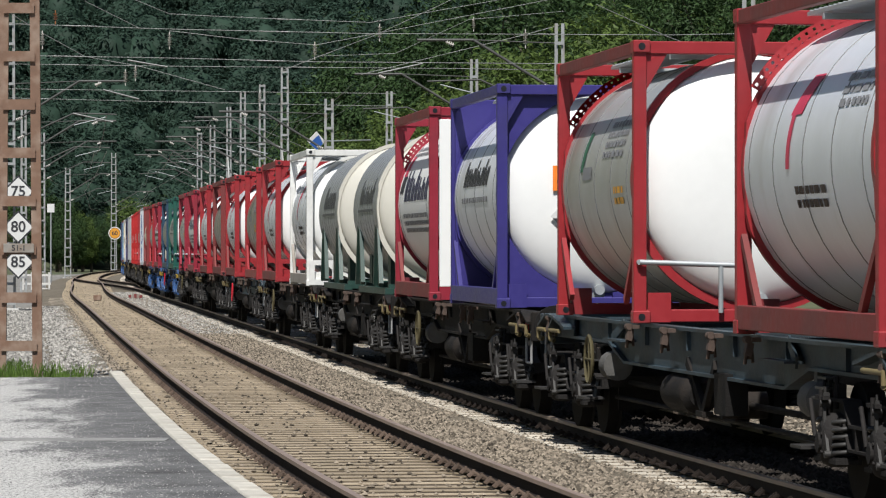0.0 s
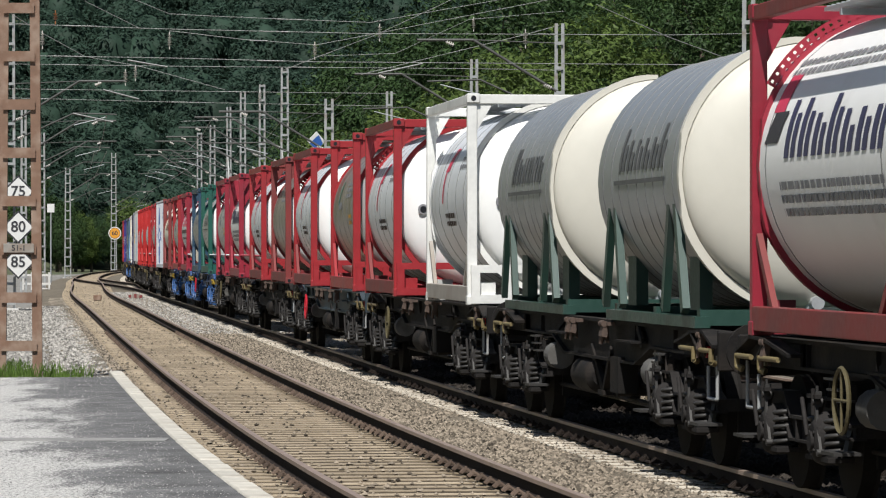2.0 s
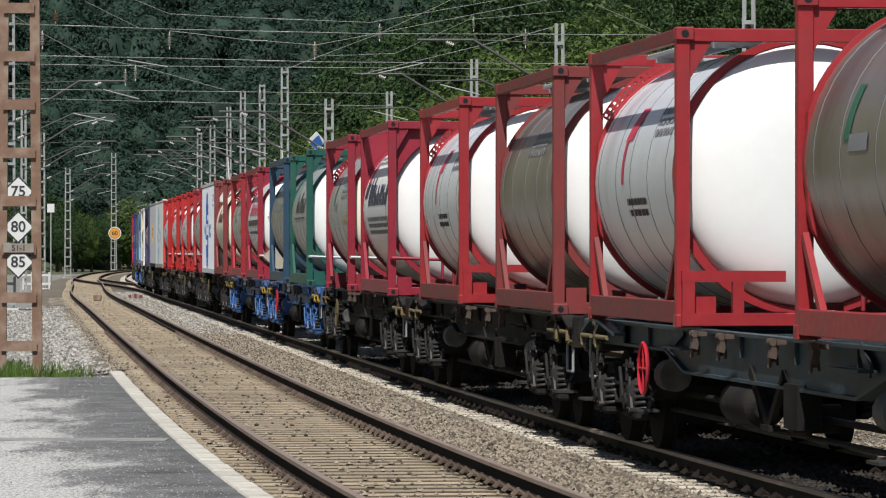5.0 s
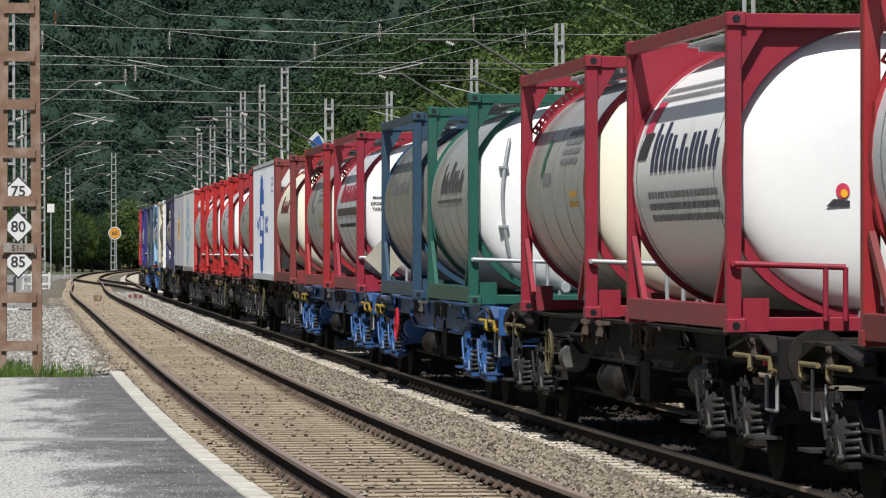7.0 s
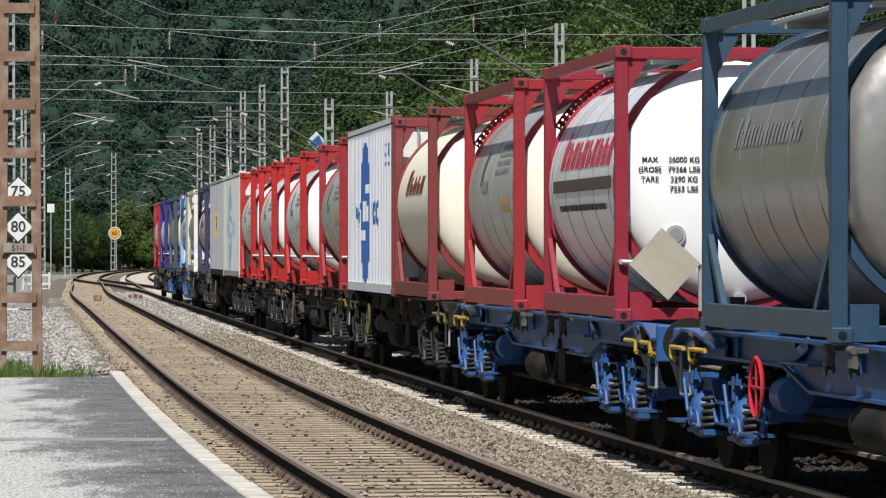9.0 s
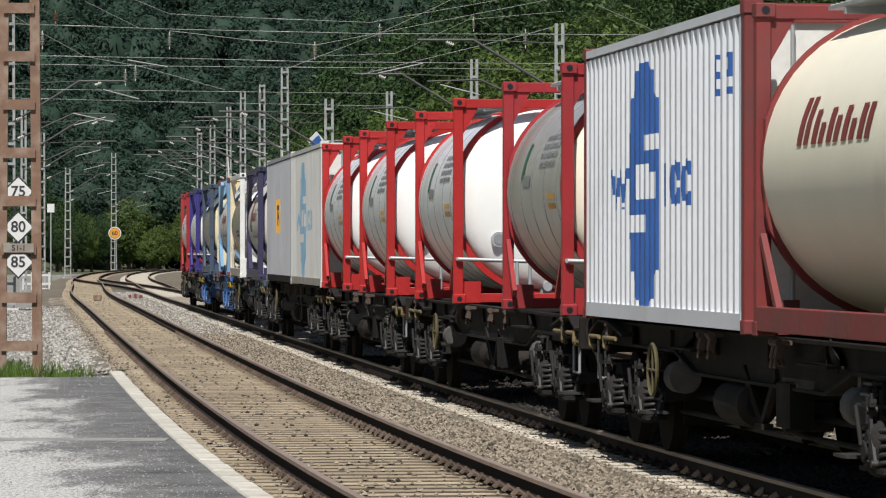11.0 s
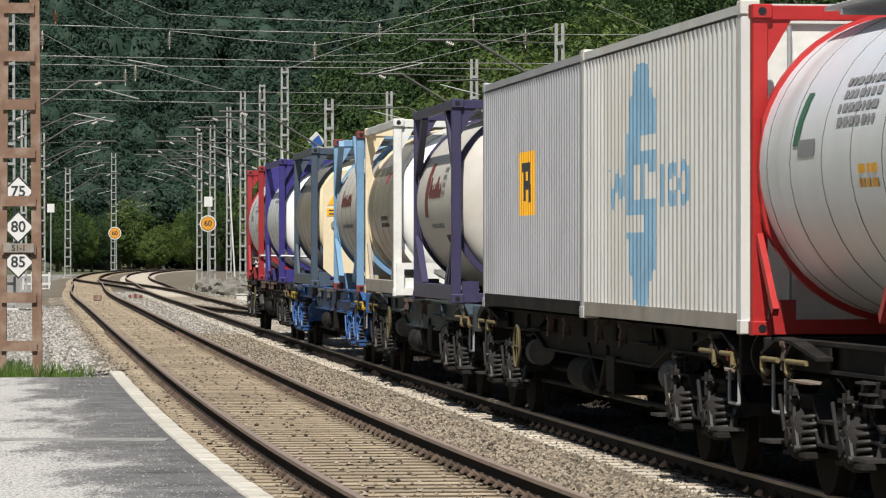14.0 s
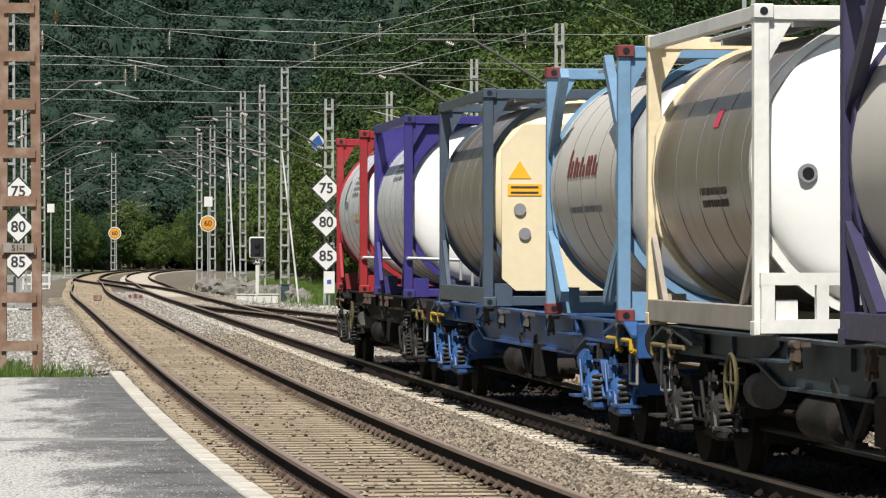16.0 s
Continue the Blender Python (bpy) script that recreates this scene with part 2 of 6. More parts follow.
def beam(bm, a, b, w, h):
    """A square bar from a to b."""
    a, b = Vector(a), Vector(b)
    dv = b - a
    q = dv.to_track_quat("Y", "Z").to_matrix().to_4x4()
    bmesh.ops.create_cube(bm, size=1.0, matrix=Matrix.Translation((a + b) / 2) @ q @ Matrix.Diagonal((w, dv.length, h, 1)))


def lathe_y(bm, prof, zc, seg=40, smooth=True):
    """Turns (y, r) pairs about the y axis at height zc."""
    rings = []
    for y, r in prof:
        if r < 1e-4:
            rings.append([bm.verts.new((0, y, zc))])
        else:
            rings.append([bm.verts.new((r * math.cos(2 * math.pi * i / seg), y, zc + r * math.sin(2 * math.pi * i / seg))) for i in range(seg)])
    for ra, rb in zip(rings, rings[1:]):
        for i in range(seg):
            j = (i + 1) % seg
            vs = [ra[i % len(ra)], ra[j % len(ra)], rb[j % len(rb)], rb[i % len(rb)]]
            vs = list(dict.fromkeys(vs))
            if len(vs) > 2:
                f = bm.faces.new(vs)
                f.smooth = smooth


def part(name, bm, material, parent, label="", at=None):
    me = bpy.data.meshes.new(name)
    if isinstance(bm, bpy.types.Mesh):
        me = bm
    else:
        bmesh.ops.recalc_face_normals(bm, faces=list(bm.faces))
        bm.to_mesh(me)
        bm.free()
        for m in material if isinstance(material, (list, tuple)) else [material]:
            me.materials.append(m)
    ob = new(name, me)
    ob.parent = parent
    if at is not None:
        ob.matrix_basis = at
    if label:
        ob["label"] = label
    return ob


def thing(name, label, category, group="", kind="", m=None):
    ob = new(name)
    ob.empty_display_size = 0.2
    tagged(ob, label, category, group, kind)
    if m is not None:
        ob.matrix_basis = m
    return ob


CACHE = {}


def shared(key, build, material):
    """A mesh that is built once and then used by every alike piece."""
    k = (key, material.name)
    if k not in CACHE:
        bm = bmesh.new()
        build(bm)
        bmesh.ops.recalc_face_normals(bm, faces=list(bm.faces))
        me = bpy.data.meshes.new(key)
        bm.to_mesh(me)
        bm.free()
        me.materials.append(material)
        CACHE[k] = me
    return CACHE[k]


def raw_mesh(name, verts, faces, material, smooth=False):
    me = bpy.data.meshes.new(name)
    me.from_pydata(verts, [], faces)
    for m in material if isinstance(material, (list, tuple)) else [material]:
        me.materials.append(m)
    if smooth:
        me.polygons.foreach_set("use_smooth", [True] * len(me.polygons))
    me.update()
    return me


def text_mesh(body, size, material, name="lettering"):
    cu = bpy.data.curves.new(name, "FONT")
    cu.body, cu.size, cu.align_x, cu.align_y, cu.extrude, cu.offset = body, size, "CENTER", "CENTER", 0.0015, 0.018 * size
    tmp = bpy.data.objects.new(name, cu)
    scene.collection.objects.link(tmp)
    me = bpy.data.meshes.new_from_object(tmp)
    bpy.data.objects.remove(tmp)
    me.materials.clear()
    me.materials.append(material)
    return me


# ---- the line of the railway ----
STEP = 1.0
KNOTS = (-30.75, 20.5, 51.25, 82.0, 107.6, 133.25, 158.9, 184.5, 210.1, 235.75, 261.4, 287.0, 328.0, 389.5, 470.0)
CURV = (-0.002808, -0.002808, -0.000471, -0.000028, -0.000044, 0.000009, 0.000127, -0.000302, -0.000356, -0.000076, 0.000377, -0.000461, -0.000202, -0.000584, -0.0012)
TRACK_GAP = 3.711
S_AX = np.arange(-400.0, 560.0, STEP)
curv = np.where(S_AX < -31, 0.0, np.interp(S_AX, KNOTS, CURV))
I0 = int(np.argmin(abs(S_AX - 30.75)))
HEAD = np.cumsum(curv) * STEP
HEAD = HEAD - HEAD[I0] + 0.13001
CX = np.cumsum(-np.sin(HEAD)) * STEP
CY = np.cumsum(np.cos(HEAD)) * STEP
CX, CY = CX - CX[I0] + 0.56, CY - CY[I0] + 30.75
TX, TY = CX + TRACK_GAP * np.cos(HEAD), CY + TRACK_GAP * np.sin(HEAD)
T_AX = np.r_[0, np.cumsum(np.hypot(np.diff(TX), np.diff(TY)))]
T_AX = T_AX - T_AX[I0]


def on_line(s, o=0.0):
    """Place and heading at arc length s of the near track's centre line, o metres to its right."""
    h = float(np.interp(s, S_AX, HEAD))
    return float(np.interp(s, S_AX, CX)) + o * math.cos(h), float(np.interp(s, S_AX, CY)) + o * math.sin(h), h


def on_train_line(s):
    return float(np.interp(s, T_AX, TX)), float(np.interp(s, T_AX, TY)), float(np.interp(s, T_AX, HEAD))


def travelled(t):
    return 15.145 * (t - 12) + 0.0076 * (t - 12) ** 2


# ---- ground and tracks ----
def ground_height(x, y):
    """Flat by the line; a wooded slope to the right, a hill behind and an added rise out of view on the left."""
    cx = np.interp(y, CY, CX)
    right = np.clip(x - cx - 15 - 0.03 * np.clip(200 - y, 0, 200), 0, None)
    h = -0.42 + 0.0 * x
    h = h + np.where(y > 60, 0.42 * right * np.clip((y - 60) / 120, 0, 1), 0)
    h = h + 0.30 * np.clip(y - 540, 0, 420)
    left = np.clip(cx - x - 14, 0, None)
    # unseen rise, added to keep sky light off the train's left side
    h = h + 0.36 * np.clip(left - 12, 0, 120) * np.clip((330 - y) / 60, 0, 1)
    h = h + 0.25 * left * np.clip((y - 330) / 120, 0, 1)
    return h


def build_ground():
    xs = np.r_[np.linspace(-1500, -130, 12), np.linspace(-120, 140, 66), np.linspace(150, 1500, 12)]
    ys = np.r_[np.linspace(-1500, -40, 10), np.linspace(-30, 960, 100), np.linspace(1000, 3000, 8)]
    gx, gy = np.meshgrid(xs, ys)
    gz = ground_height(gx, gy)
    verts = np.stack([gx, gy, gz], -1).reshape(-1, 3).tolist()
    nx = len(xs)
    faces = [(j * nx + i, j * nx + i + 1, (j + 1) * nx + i + 1, (j + 1) * nx + i) for j in range(len(ys) - 1) for i in range(nx - 1)]
    ob = new("ground", raw_mesh("ground", verts, faces, SOIL, True))
    tagged(ob, "dry soil and grass ground rising to a wooded hill, with an unseen bank added on the left", "ground", kind="structure")


def ribbon(name, label, offs, s0, s1, material, step=2.0, line=on_line, category="ballast", kind="structure", rough=0.02):
    """A long bed with the cross-section offs (offset, height) along the line."""
    verts, faces = [], []
    n = len(offs)
    ss = np.arange(s0, s1, step)
    for s in ss:
        for o, z in offs:
            x, y, h = line(s, o)
            verts.append((x, y, z + rough * noise.noise((x * 0.7, y * 0.7, 3.0))))
    for i in range(len(ss) - 1):
        for j in range(n - 1):
            a = i * n + j
            faces.append((a, a + 1, a + n + 1, a + n))
    ob = new(name, raw_mesh(name, verts, faces, material, True))
    return tagged(ob, label, category, kind=kind)


RAIL_PROFILE = ((-0.033, -0.002), (-0.026, 0.0), (0.026, 0.0), (0.033, -0.002), (0.036, -0.036), (0.010, -0.05), (0.010, -0.13), (0.07, -0.15), (0.07, -0.165),
                (-0.07, -0.165), (-0.07, -0.15), (-0.010, -0.13), (-0.010, -0.05), (-0.036, -0.036))


def rail(track, off_at, s0, s1, label=""):
    verts, faces = [], []
    ss = np.arange(s0, s1, 2.0)
    n = len(RAIL_PROFILE)
    for s in ss:
        for o, z in RAIL_PROFILE:
            x, y, h = on_line(s, off_at(s) + o)
            verts.append((x, y, z))
    for i in range(len(ss) - 1):
        for j in range(n):
            a, b = i * n + j, i * n + (j + 1) % n
            faces.append((a, a + n, b + n, b))
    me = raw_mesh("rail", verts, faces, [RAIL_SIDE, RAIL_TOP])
    # head faces take the brown, web and foot the painted shade
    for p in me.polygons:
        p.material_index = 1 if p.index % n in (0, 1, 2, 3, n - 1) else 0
    return part("rail", me, None, track, label)


def siding_offset(s):
    return TRACK_GAP + 3.65 * min(max((157 - s) / 57.0, 0.0), 1.0)


def crossover_offset(s):
    u = min(max((s - 200) / 120.0, 0.0), 1.0)
    return TRACK_GAP * (1 - u * u * (3 - 2 * u))


def clip_mesh(bm):
    """A pair of sprung steel clips with their bolts on either side of the rail foot."""
    for e in (-1, 1):
        for dy in (-0.055, 0.055):
            beam(bm, (e * 0.075, dy, 0.02), (e * 0.125, dy, 0.055), 0.03, 0.022)
            beam(bm, (e * 0.125, dy, 0.055), (e * 0.175, dy, 0.012), 0.03, 0.022)
        box(bm, (e * 0.125, 0, 0.03), (0.05, 0.13, 0.022))
        tube(bm, (e * 0.125, 0, 0.02), (e * 0.125, 0, 0.075), 0.016, 6)


def build_tracks():
    ribbon("ballast_bed", "brown crushed stone ballast bed under the tracks", [(-4.6, -0.42), (-2.3, -0.30), (-1.45, -0.24), (1.35, -0.24), (1.9, -0.21), (2.3, -0.20), (5.2, -0.235), (6.0, -0.30), (10.5, -0.33), (13, -0.44)], -20, 470, BALLAST)
    ribbon("gravel_bed", "pale grey gravel beside the line", [(-16, -0.40), (-6, -0.385), (-2.4, -0.31), (-1.6, -0.262)], 60, 420, GRAVEL, category="gravel")
    ribbon("sand_fill", "tan sandy ballast between the rails", [(-1.42, -0.27), (-1.25, -0.217), (-0.5, -0.211), (0.5, -0.211), (1.2, -0.216), (1.5, -0.27)], 5, 460, SAND_BALLAST, rough=0.005)
    ribbon("sandy_shoulder", "sandy shoulder between the platform edge and the sleepers", [(-1.64, -0.12), (-1.55, -0.045), (-1.44, -0.14), (-1.30, -0.235)], 20, 69, SAND_BALLAST, rough=0.02)
    ribbon("sandy_verge", "sandy verge along the outer rail beyond the platform", [(-2.05, -0.30), (-1.9, -0.27), (-1.3, -0.235)], 68.6, 200, PALE_SAND, rough=0.02)
    ribbon("sand_patch", "pale sandy ballast between the rails near the turnout", [(TRACK_GAP - 0.95, -0.245), (TRACK_GAP - 0.78, -0.178), (TRACK_GAP + 0.78, -0.178), (TRACK_GAP + 2.6, -0.22), (TRACK_GAP + 3.0, -0.28)], 84, 200, PALE_SAND, rough=0.02)
    # near-black bed: the train's shade is painted on this stretch of ballast
    ribbon("oily_bed", "ballast under the train track, coloured dark for train shade", [(TRACK_GAP - 0.95, -0.245), (TRACK_GAP - 0.78, -0.158), (TRACK_GAP + 0.78, -0.158), (TRACK_GAP + 1.3, -0.25)], -15, 84.5, SHADED_BALLAST, rough=0.006)
    specs = (("near_track", lambda s: 0.0, SLEEPER, 20, 470, "railway track with rusty rails on buried concrete sleepers"),
             ("train_track", lambda s: TRACK_GAP, SLEEPER_PALE, -20, 470, "railway track with dark rails in train shadow"),
             ("siding_track", siding_offset, SLEEPER, 60, 156, "rusty siding track joining by a turnout"),
             ("crossover_track", crossover_offset, SLEEPER, 200, 322, "crossover rails linking the two tracks"))
    for name, off, material, s0, s1, label in specs:
        track = thing(name, label, "railway track", kind="structure")
        rail(track, lambda s: off(s) - 0.87, s0, s1)
        rail(track, lambda s: off(s) + 0.87, s0, s1)

        def sleeper_mesh(bm):
            vs = box(bm, (0, 0, -0.04), (2.6, 0.31, 0.16))
            for v in vs:
                if v.co.z > 0:
                    v.co.y *= 0.82

        me = shared("sleeper_" + name, sleeper_mesh, material)
        # clips off the near track take the dark rail-side colour
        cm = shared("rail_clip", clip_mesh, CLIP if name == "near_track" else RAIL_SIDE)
        k, s = 0, float(s0)
        rest_v, rest_f = [], []
        near = name == "near_track"
        limit = 240 if near else (200 if name == "train_track" else 60)
        s = max(s, 31.0)
        if name == "crossover_track":
            s = s1
        while s < s1:
            x, y, h = on_line(s, off(s))
            if name == "siding_track" and off(s) < TRACK_GAP + 1.4:
                break
            m = pose(x, y, -0.246 if near else -0.230, 0, 0, math.degrees(h) + random.uniform(-0.6, 0.6))
            if k < limit:
                part("sleeper", me, None, track, at=m)
                if k < 130 and name != "siding_track":
                    for o in (-0.87, 0.87):
                        part("rail_clip", cm, None, track, at=m @ pose(o, 0, 0.085))
            else:
                base = len(rest_v)
                for v in me.vertices:
                    rest_v.append(tuple(m @ v.co))
                rest_f += [tuple(base + i for i in p.vertices) for p in me.polygons]
            k += 1
            s += 0.6
        if rest_v:
            ob = part("distant_sleepers", raw_mesh("distant_sleepers", rest_v, rest_f, material), None, track)
            ob["kind"] = "stuff"


def stones(name, label, spans, count, size, material, seed):
    """Loose ballast stones scattered along the bed."""
    rng = np.random.default_rng(seed)
    base = np.array([(1, 0, 0), (-1, 0, 0), (0, 1, 0), (0, -1, 0), (0, 0, 1), (0, 0, -0.6)], float)
    tri = np.array([(0, 2, 4), (2, 1, 4), (1, 3, 4), (3, 0, 4), (2, 0, 5), (1, 2, 5), (3, 1, 5), (0, 3, 5)])
    vs, fs = [], []
    for o0, o1, z, s0, s1, share in spans:
        n = int(count * share)
        u = rng.random(n)
        s = s0 * (s1 / s0) ** u
        o = rng.uniform(o0, o1, n)
        hx = np.interp(s, S_AX, HEAD)
        px = np.interp(s, S_AX, CX) + o * np.cos(hx)
        py = np.interp(s, S_AX, CY) + o * np.sin(hx)
        for i in range(n):
            r = size * rng.uniform(0.5, 1.4)
            v = base * rng.uniform(0.6, 1.25, (6, 1)) * (r, r * rng.uniform(0.6, 1), r * rng.uniform(0.5, 0.8))
            a = rng.uniform(0, 6.28)
            ca, sa = math.cos(a), math.sin(a)
            rot = np.array(((ca, -sa, 0), (sa, ca, 0), (0, 0, 1)))
            vs.append(v @ rot.T + (px[i], py[i], z + 0.2 * r))
            fs.append(tri + 6 * len(fs))
    ob = new(name, raw_mesh(name, np.concatenate(vs).tolist(), np.concatenate(fs).tolist(), material))
    tagged(ob, label, "gravel", kind="stuff")


# ---- platform ----
def build_platform():
    platform = thing("platform", "low station platform of worn patched grey asphalt", "platform", kind="structure")
    s_end = 68.7
    ss = np.arange(10, 66.3, 1.5)
    verts, faces = [], []
    for s in ss:
        for o, z in ((-1.75, -0.45), (-1.75, 0.0), (-9.0, 0.0), (-9.0, -0.45)):
            x, y, h = on_line(s, o)
            verts.append((x, y, z))
    for i in range(len(ss) - 1):
        for j in range(3):
            a = i * 4 + j
            faces.append((a, a + 4, a + 5, a + 1))
    e = (len(ss) - 1) * 4
    faces.append((e, e + 1, e + 2, e + 3))
    part("slab", raw_mesh("slab", verts, faces, ASPHALT), None, platform)

    for s, w in ((44.3, 0.62),):
        x0, y0, h = on_line(s, -5.2)
        bm = bmesh.new()
        box(bm, (0, 0, 0.0), (6.8, w, 0.008))
        part("joint_strip", bm, JOINT, platform, at=pose(x0, y0, 0.002, 0, 0, 0))

    def kerb(bm):
        box(bm, (0, 0, -0.16), (0.205, 0.99, 0.34))
        bevel(bm, 0.014)

    me = shared("edge_stone", kerb, KERB)
    s = 24.0
    while s < s_end + 0.3:
        x, y, h = on_line(s, -1.655)
        part("edge_stone", me, None, platform, at=pose(x, y, random.uniform(0.0, 0.012), 0, 0, math.degrees(h) + random.uniform(-0.5, 0.5)))
        s += 1.0


build_ground()


# ---- the train ----
YELLOWED_GREY = mat("beige_board", (0.36, 0.33, 0.26), 0.6, 0, 0.15, 2, 0.03, 40)
TRAIN = []          # (thing, arc length of its centre, height)
WHEELSETS = []
TANK_L, TANK_W, TANK_H = 5.32, 2.52, 2.69
R_TANK, Z_TANK = 1.225, 1.37
R_DOME = 1.195
DECK = 1.215
Y_NEAR, Y_FAR = -TANK_L / 2 + 0.36, TANK_L / 2 - 0.20


def shell_mesh(bm):
    lathe_y(bm, [(Y_NEAR, R_TANK), (Y_FAR, R_TANK)], Z_TANK, 48)


def dome_mesh(bm):
    prof = [(0.0, R_DOME)]
    for i in range(1, 11):
        a = math.pi / 2 * i / 10
        prof.append((-0.04 - 0.29 * math.sin(a) ** 1.0, max(0.0, R_DOME * math.cos(a) ** 0.62)))
    prof[-1] = (prof[-1][0], 0.0)
    lathe_y(bm, prof, Z_TANK, 48)


def dome_depth(x, z):
    """How far the dished end stands out from its rim at (x, z)."""
    c = min(1.0, math.hypot(x, z - Z_TANK) / R_DOME) ** (1 / 0.62)
    return 0.04 + 0.29 * math.sqrt(max(0.0, 1 - c * c))


def band_mesh(bm):
    lathe_y(bm, [(-0.010, R_TANK - 0.01), (-0.010, R_TANK + 0.004), (0.010, R_TANK + 0.004), (0.010, R_TANK - 0.01)], Z_TANK, 48)


def casting_mesh(bm):
    box(bm, (0, 0, 0), (0.165, 0.178, 0.118))
    bevel(bm, 0.008)
    tube(bm, (-0.084, 0, 0), (-0.0835, 0, 0), 0.035, 10)
    tube(bm, (0, -0.091, 0), (0, -0.0905, 0), 0.035, 10)


def casting_hole_mesh(bm):
    tube(bm, (0, -0.093, 0), (0, -0.088, 0), 0.034, 12)


def post_mesh(bm):
    box(bm, (-0.012, 0, TANK_H / 2), (0.125, 0.12, TANK_H - 0.22))
    bevel(bm, 0.008)


def cross_mesh(bm):
    box(bm, (0, 0, 0), (TANK_W - 0.16, 0.10, 0.12))
    bevel(bm, 0.008)


def side_mesh(bm):
    box(bm, (0, 0, 0), (0.09, TANK_L - 0.2, 0.12))
    bevel(bm, 0.008)


def low_side_mesh(bm):
    box(bm, (0, 0, 0), (0.10, TANK_L - 0.2, 0.20))
    bevel(bm, 0.008)


def crescent(bm, outer, a0, a1, n=16, t=0.08):
    """A plate between the tank's ring and an outer line, from angle a0 to a1."""
    rows = []
    for y in (-t / 2, t / 2):
        line_in, line_out = [], []
        for i in range(n + 1):
            a = radians(a0 + (a1 - a0) * i / n)
            line_in.append(bm.verts.new((R_DOME * math.cos(a), y, Z_TANK + R_DOME * math.sin(a))))
            ro = outer(a)
            line_out.append(bm.verts.new((ro * math.cos(a), y, Z_TANK + ro * math.sin(a))))
        rows.append((line_in, line_out))
    for i in range(n):
        for rr in rows:
            bm.faces.new((rr[0][i], rr[0][i + 1], rr[1][i + 1], rr[1][i]))
        for k in (0, 1):
            bm.faces.new((rows[0][k][i], rows[0][k][i + 1], rows[1][k][i + 1], rows[1][k][i]))
    for i in (0, n):
        bm.faces.new((rows[0][0][i], rows[0][1][i], rows[1][1][i], rows[1][0][i]))


def to_frame(a):
    """Distance from the tank's axis to the frame's outline at angle a."""
    c, s = abs(math.cos(a)), math.sin(a)
    side = 1.20 / max(c, 1e-6)
    level = (TANK_H - 0.08 - Z_TANK) / s if s > 0 else (Z_TANK - 0.05) / max(-s, 1e-6)
    return max(R_TANK + 0.005, min(side, level))


def gusset_mesh(bm):
    crescent(bm, to_frame, 92, 172)


def ring_plate_mesh(bm):
    crescent(bm, lambda a: min(to_frame(a), R_TANK + (0.035 if math.sin(a) > 0 else 0.05)), 92, 268, 30, 0.10)


def saddle_mesh(bm):
    crescent(bm, to_frame, 192, 262)


def end_box_mesh(bm):
    """Low bar frame with an opening in front of the outlet."""
    for c, s in (((-0.74, 0, 0.075), (0.94, 0.09, 0.11)), ((-0.74, 0, 0.46), (0.94, 0.09, 0.10)), ((-1.15, 0, 0.26), (0.11, 0.088, 0.40)), ((-0.70, 0, 0.26), (0.10, 0.088, 0.40))):
        box(bm, c, s)


def perforated_mesh(bm):
    """A curved step plate with rows of holes, standing on the upper tank ring."""
    na, nr = 42, 5
    grid = []
    for i in range(na + 1):
        a = radians(104 + 46 * i / na)
        grid.append([bm.verts.new(((R_TANK + 0.12 * j / nr) * math.cos(a), 0, Z_TANK + (R_TANK + 0.12 * j / nr) * math.sin(a))) for j in range(nr + 1)])
    for i in range(na):
        for j in range(nr):
            if i % 3 == 1 and j % 2 == 1:
                continue
            bm.faces.new((grid[i][j], grid[i][j + 1], grid[i + 1][j + 1], grid[i + 1][j]))
    bmesh.ops.solidify(bm, geom=list(bm.faces), thickness=0.012)


def walkway_mesh(bm):
    box(bm, (0, 0, 0), (0.46, 4.2, 0.03))
    for i in range(24):
        box(bm, (0, -2.05 + i * 0.178, 0.02), (0.44, 0.03, 0.02))


def manlid_mesh(bm):
    tube(bm, (0, 0, -0.15), (0, 0, 0.05), 0.28, 20)
    tube(bm, (0, 0, 0.05), (0, 0, 0.09), 0.31, 20)
    box(bm, (0.32, 0, 0.02), (0.12, 0.10, 0.10))


def patch(parent, name, material, a0, a1, y0, y1, r=R_TANK + 0.006, label="", zc=Z_TANK, slant=0.0):
    """A painted mark that lies on the curved cladding of the left side, between two heights given as angles above level."""
    bm = bmesh.new()
    na, ny = max(2, int(abs(a1 - a0) / 4) + 1), 2
    grid = []
    for i in range(na + 1):
        a = radians(180 - (a0 + (a1 - a0) * i / na))
        sh = slant * i / na
        grid.append([bm.verts.new((r * math.cos(a), y0 + sh + (y1 - y0) * j / ny, zc + r * math.sin(a))) for j in range(ny + 1)])
    for i in range(na):
        for j in range(ny):
            f = bm.faces.new((grid[i][j], grid[i][j + 1], grid[i + 1][j + 1], grid[i + 1][j]))
            f.smooth = True
    return part(name, bm, material, parent, label)


def print_bars(parent, material, a_mid, y0, y1, rows, rng, h=3.0, gap=5.0):
    """Small lettering that cannot be read: rows of short bars."""
    for k in range(rows):
        y = y0
        top = a_mid - k * gap
        while y < y1:
            w = rng.uniform(0.08, 0.22)
            patch(parent, "print_bar", material, top - h / 2, top + h / 2, y, min(y + w, y1))
            y += w + rng.uniform(0.03, 0.07)


def flat_plate(bm, pts, y, t=0.006):
    fr = [bm.verts.new((x, y, z)) for x, z in pts]
    bk = [bm.verts.new((x, y + t, z)) for x, z in pts]
    bm.faces.new(fr)
    bm.faces.new(bk[::-1])
    for i in range(len(pts)):
        j = (i + 1) % len(pts)
        bm.faces.new((fr[i], fr[j], bk[j], bk[i]))


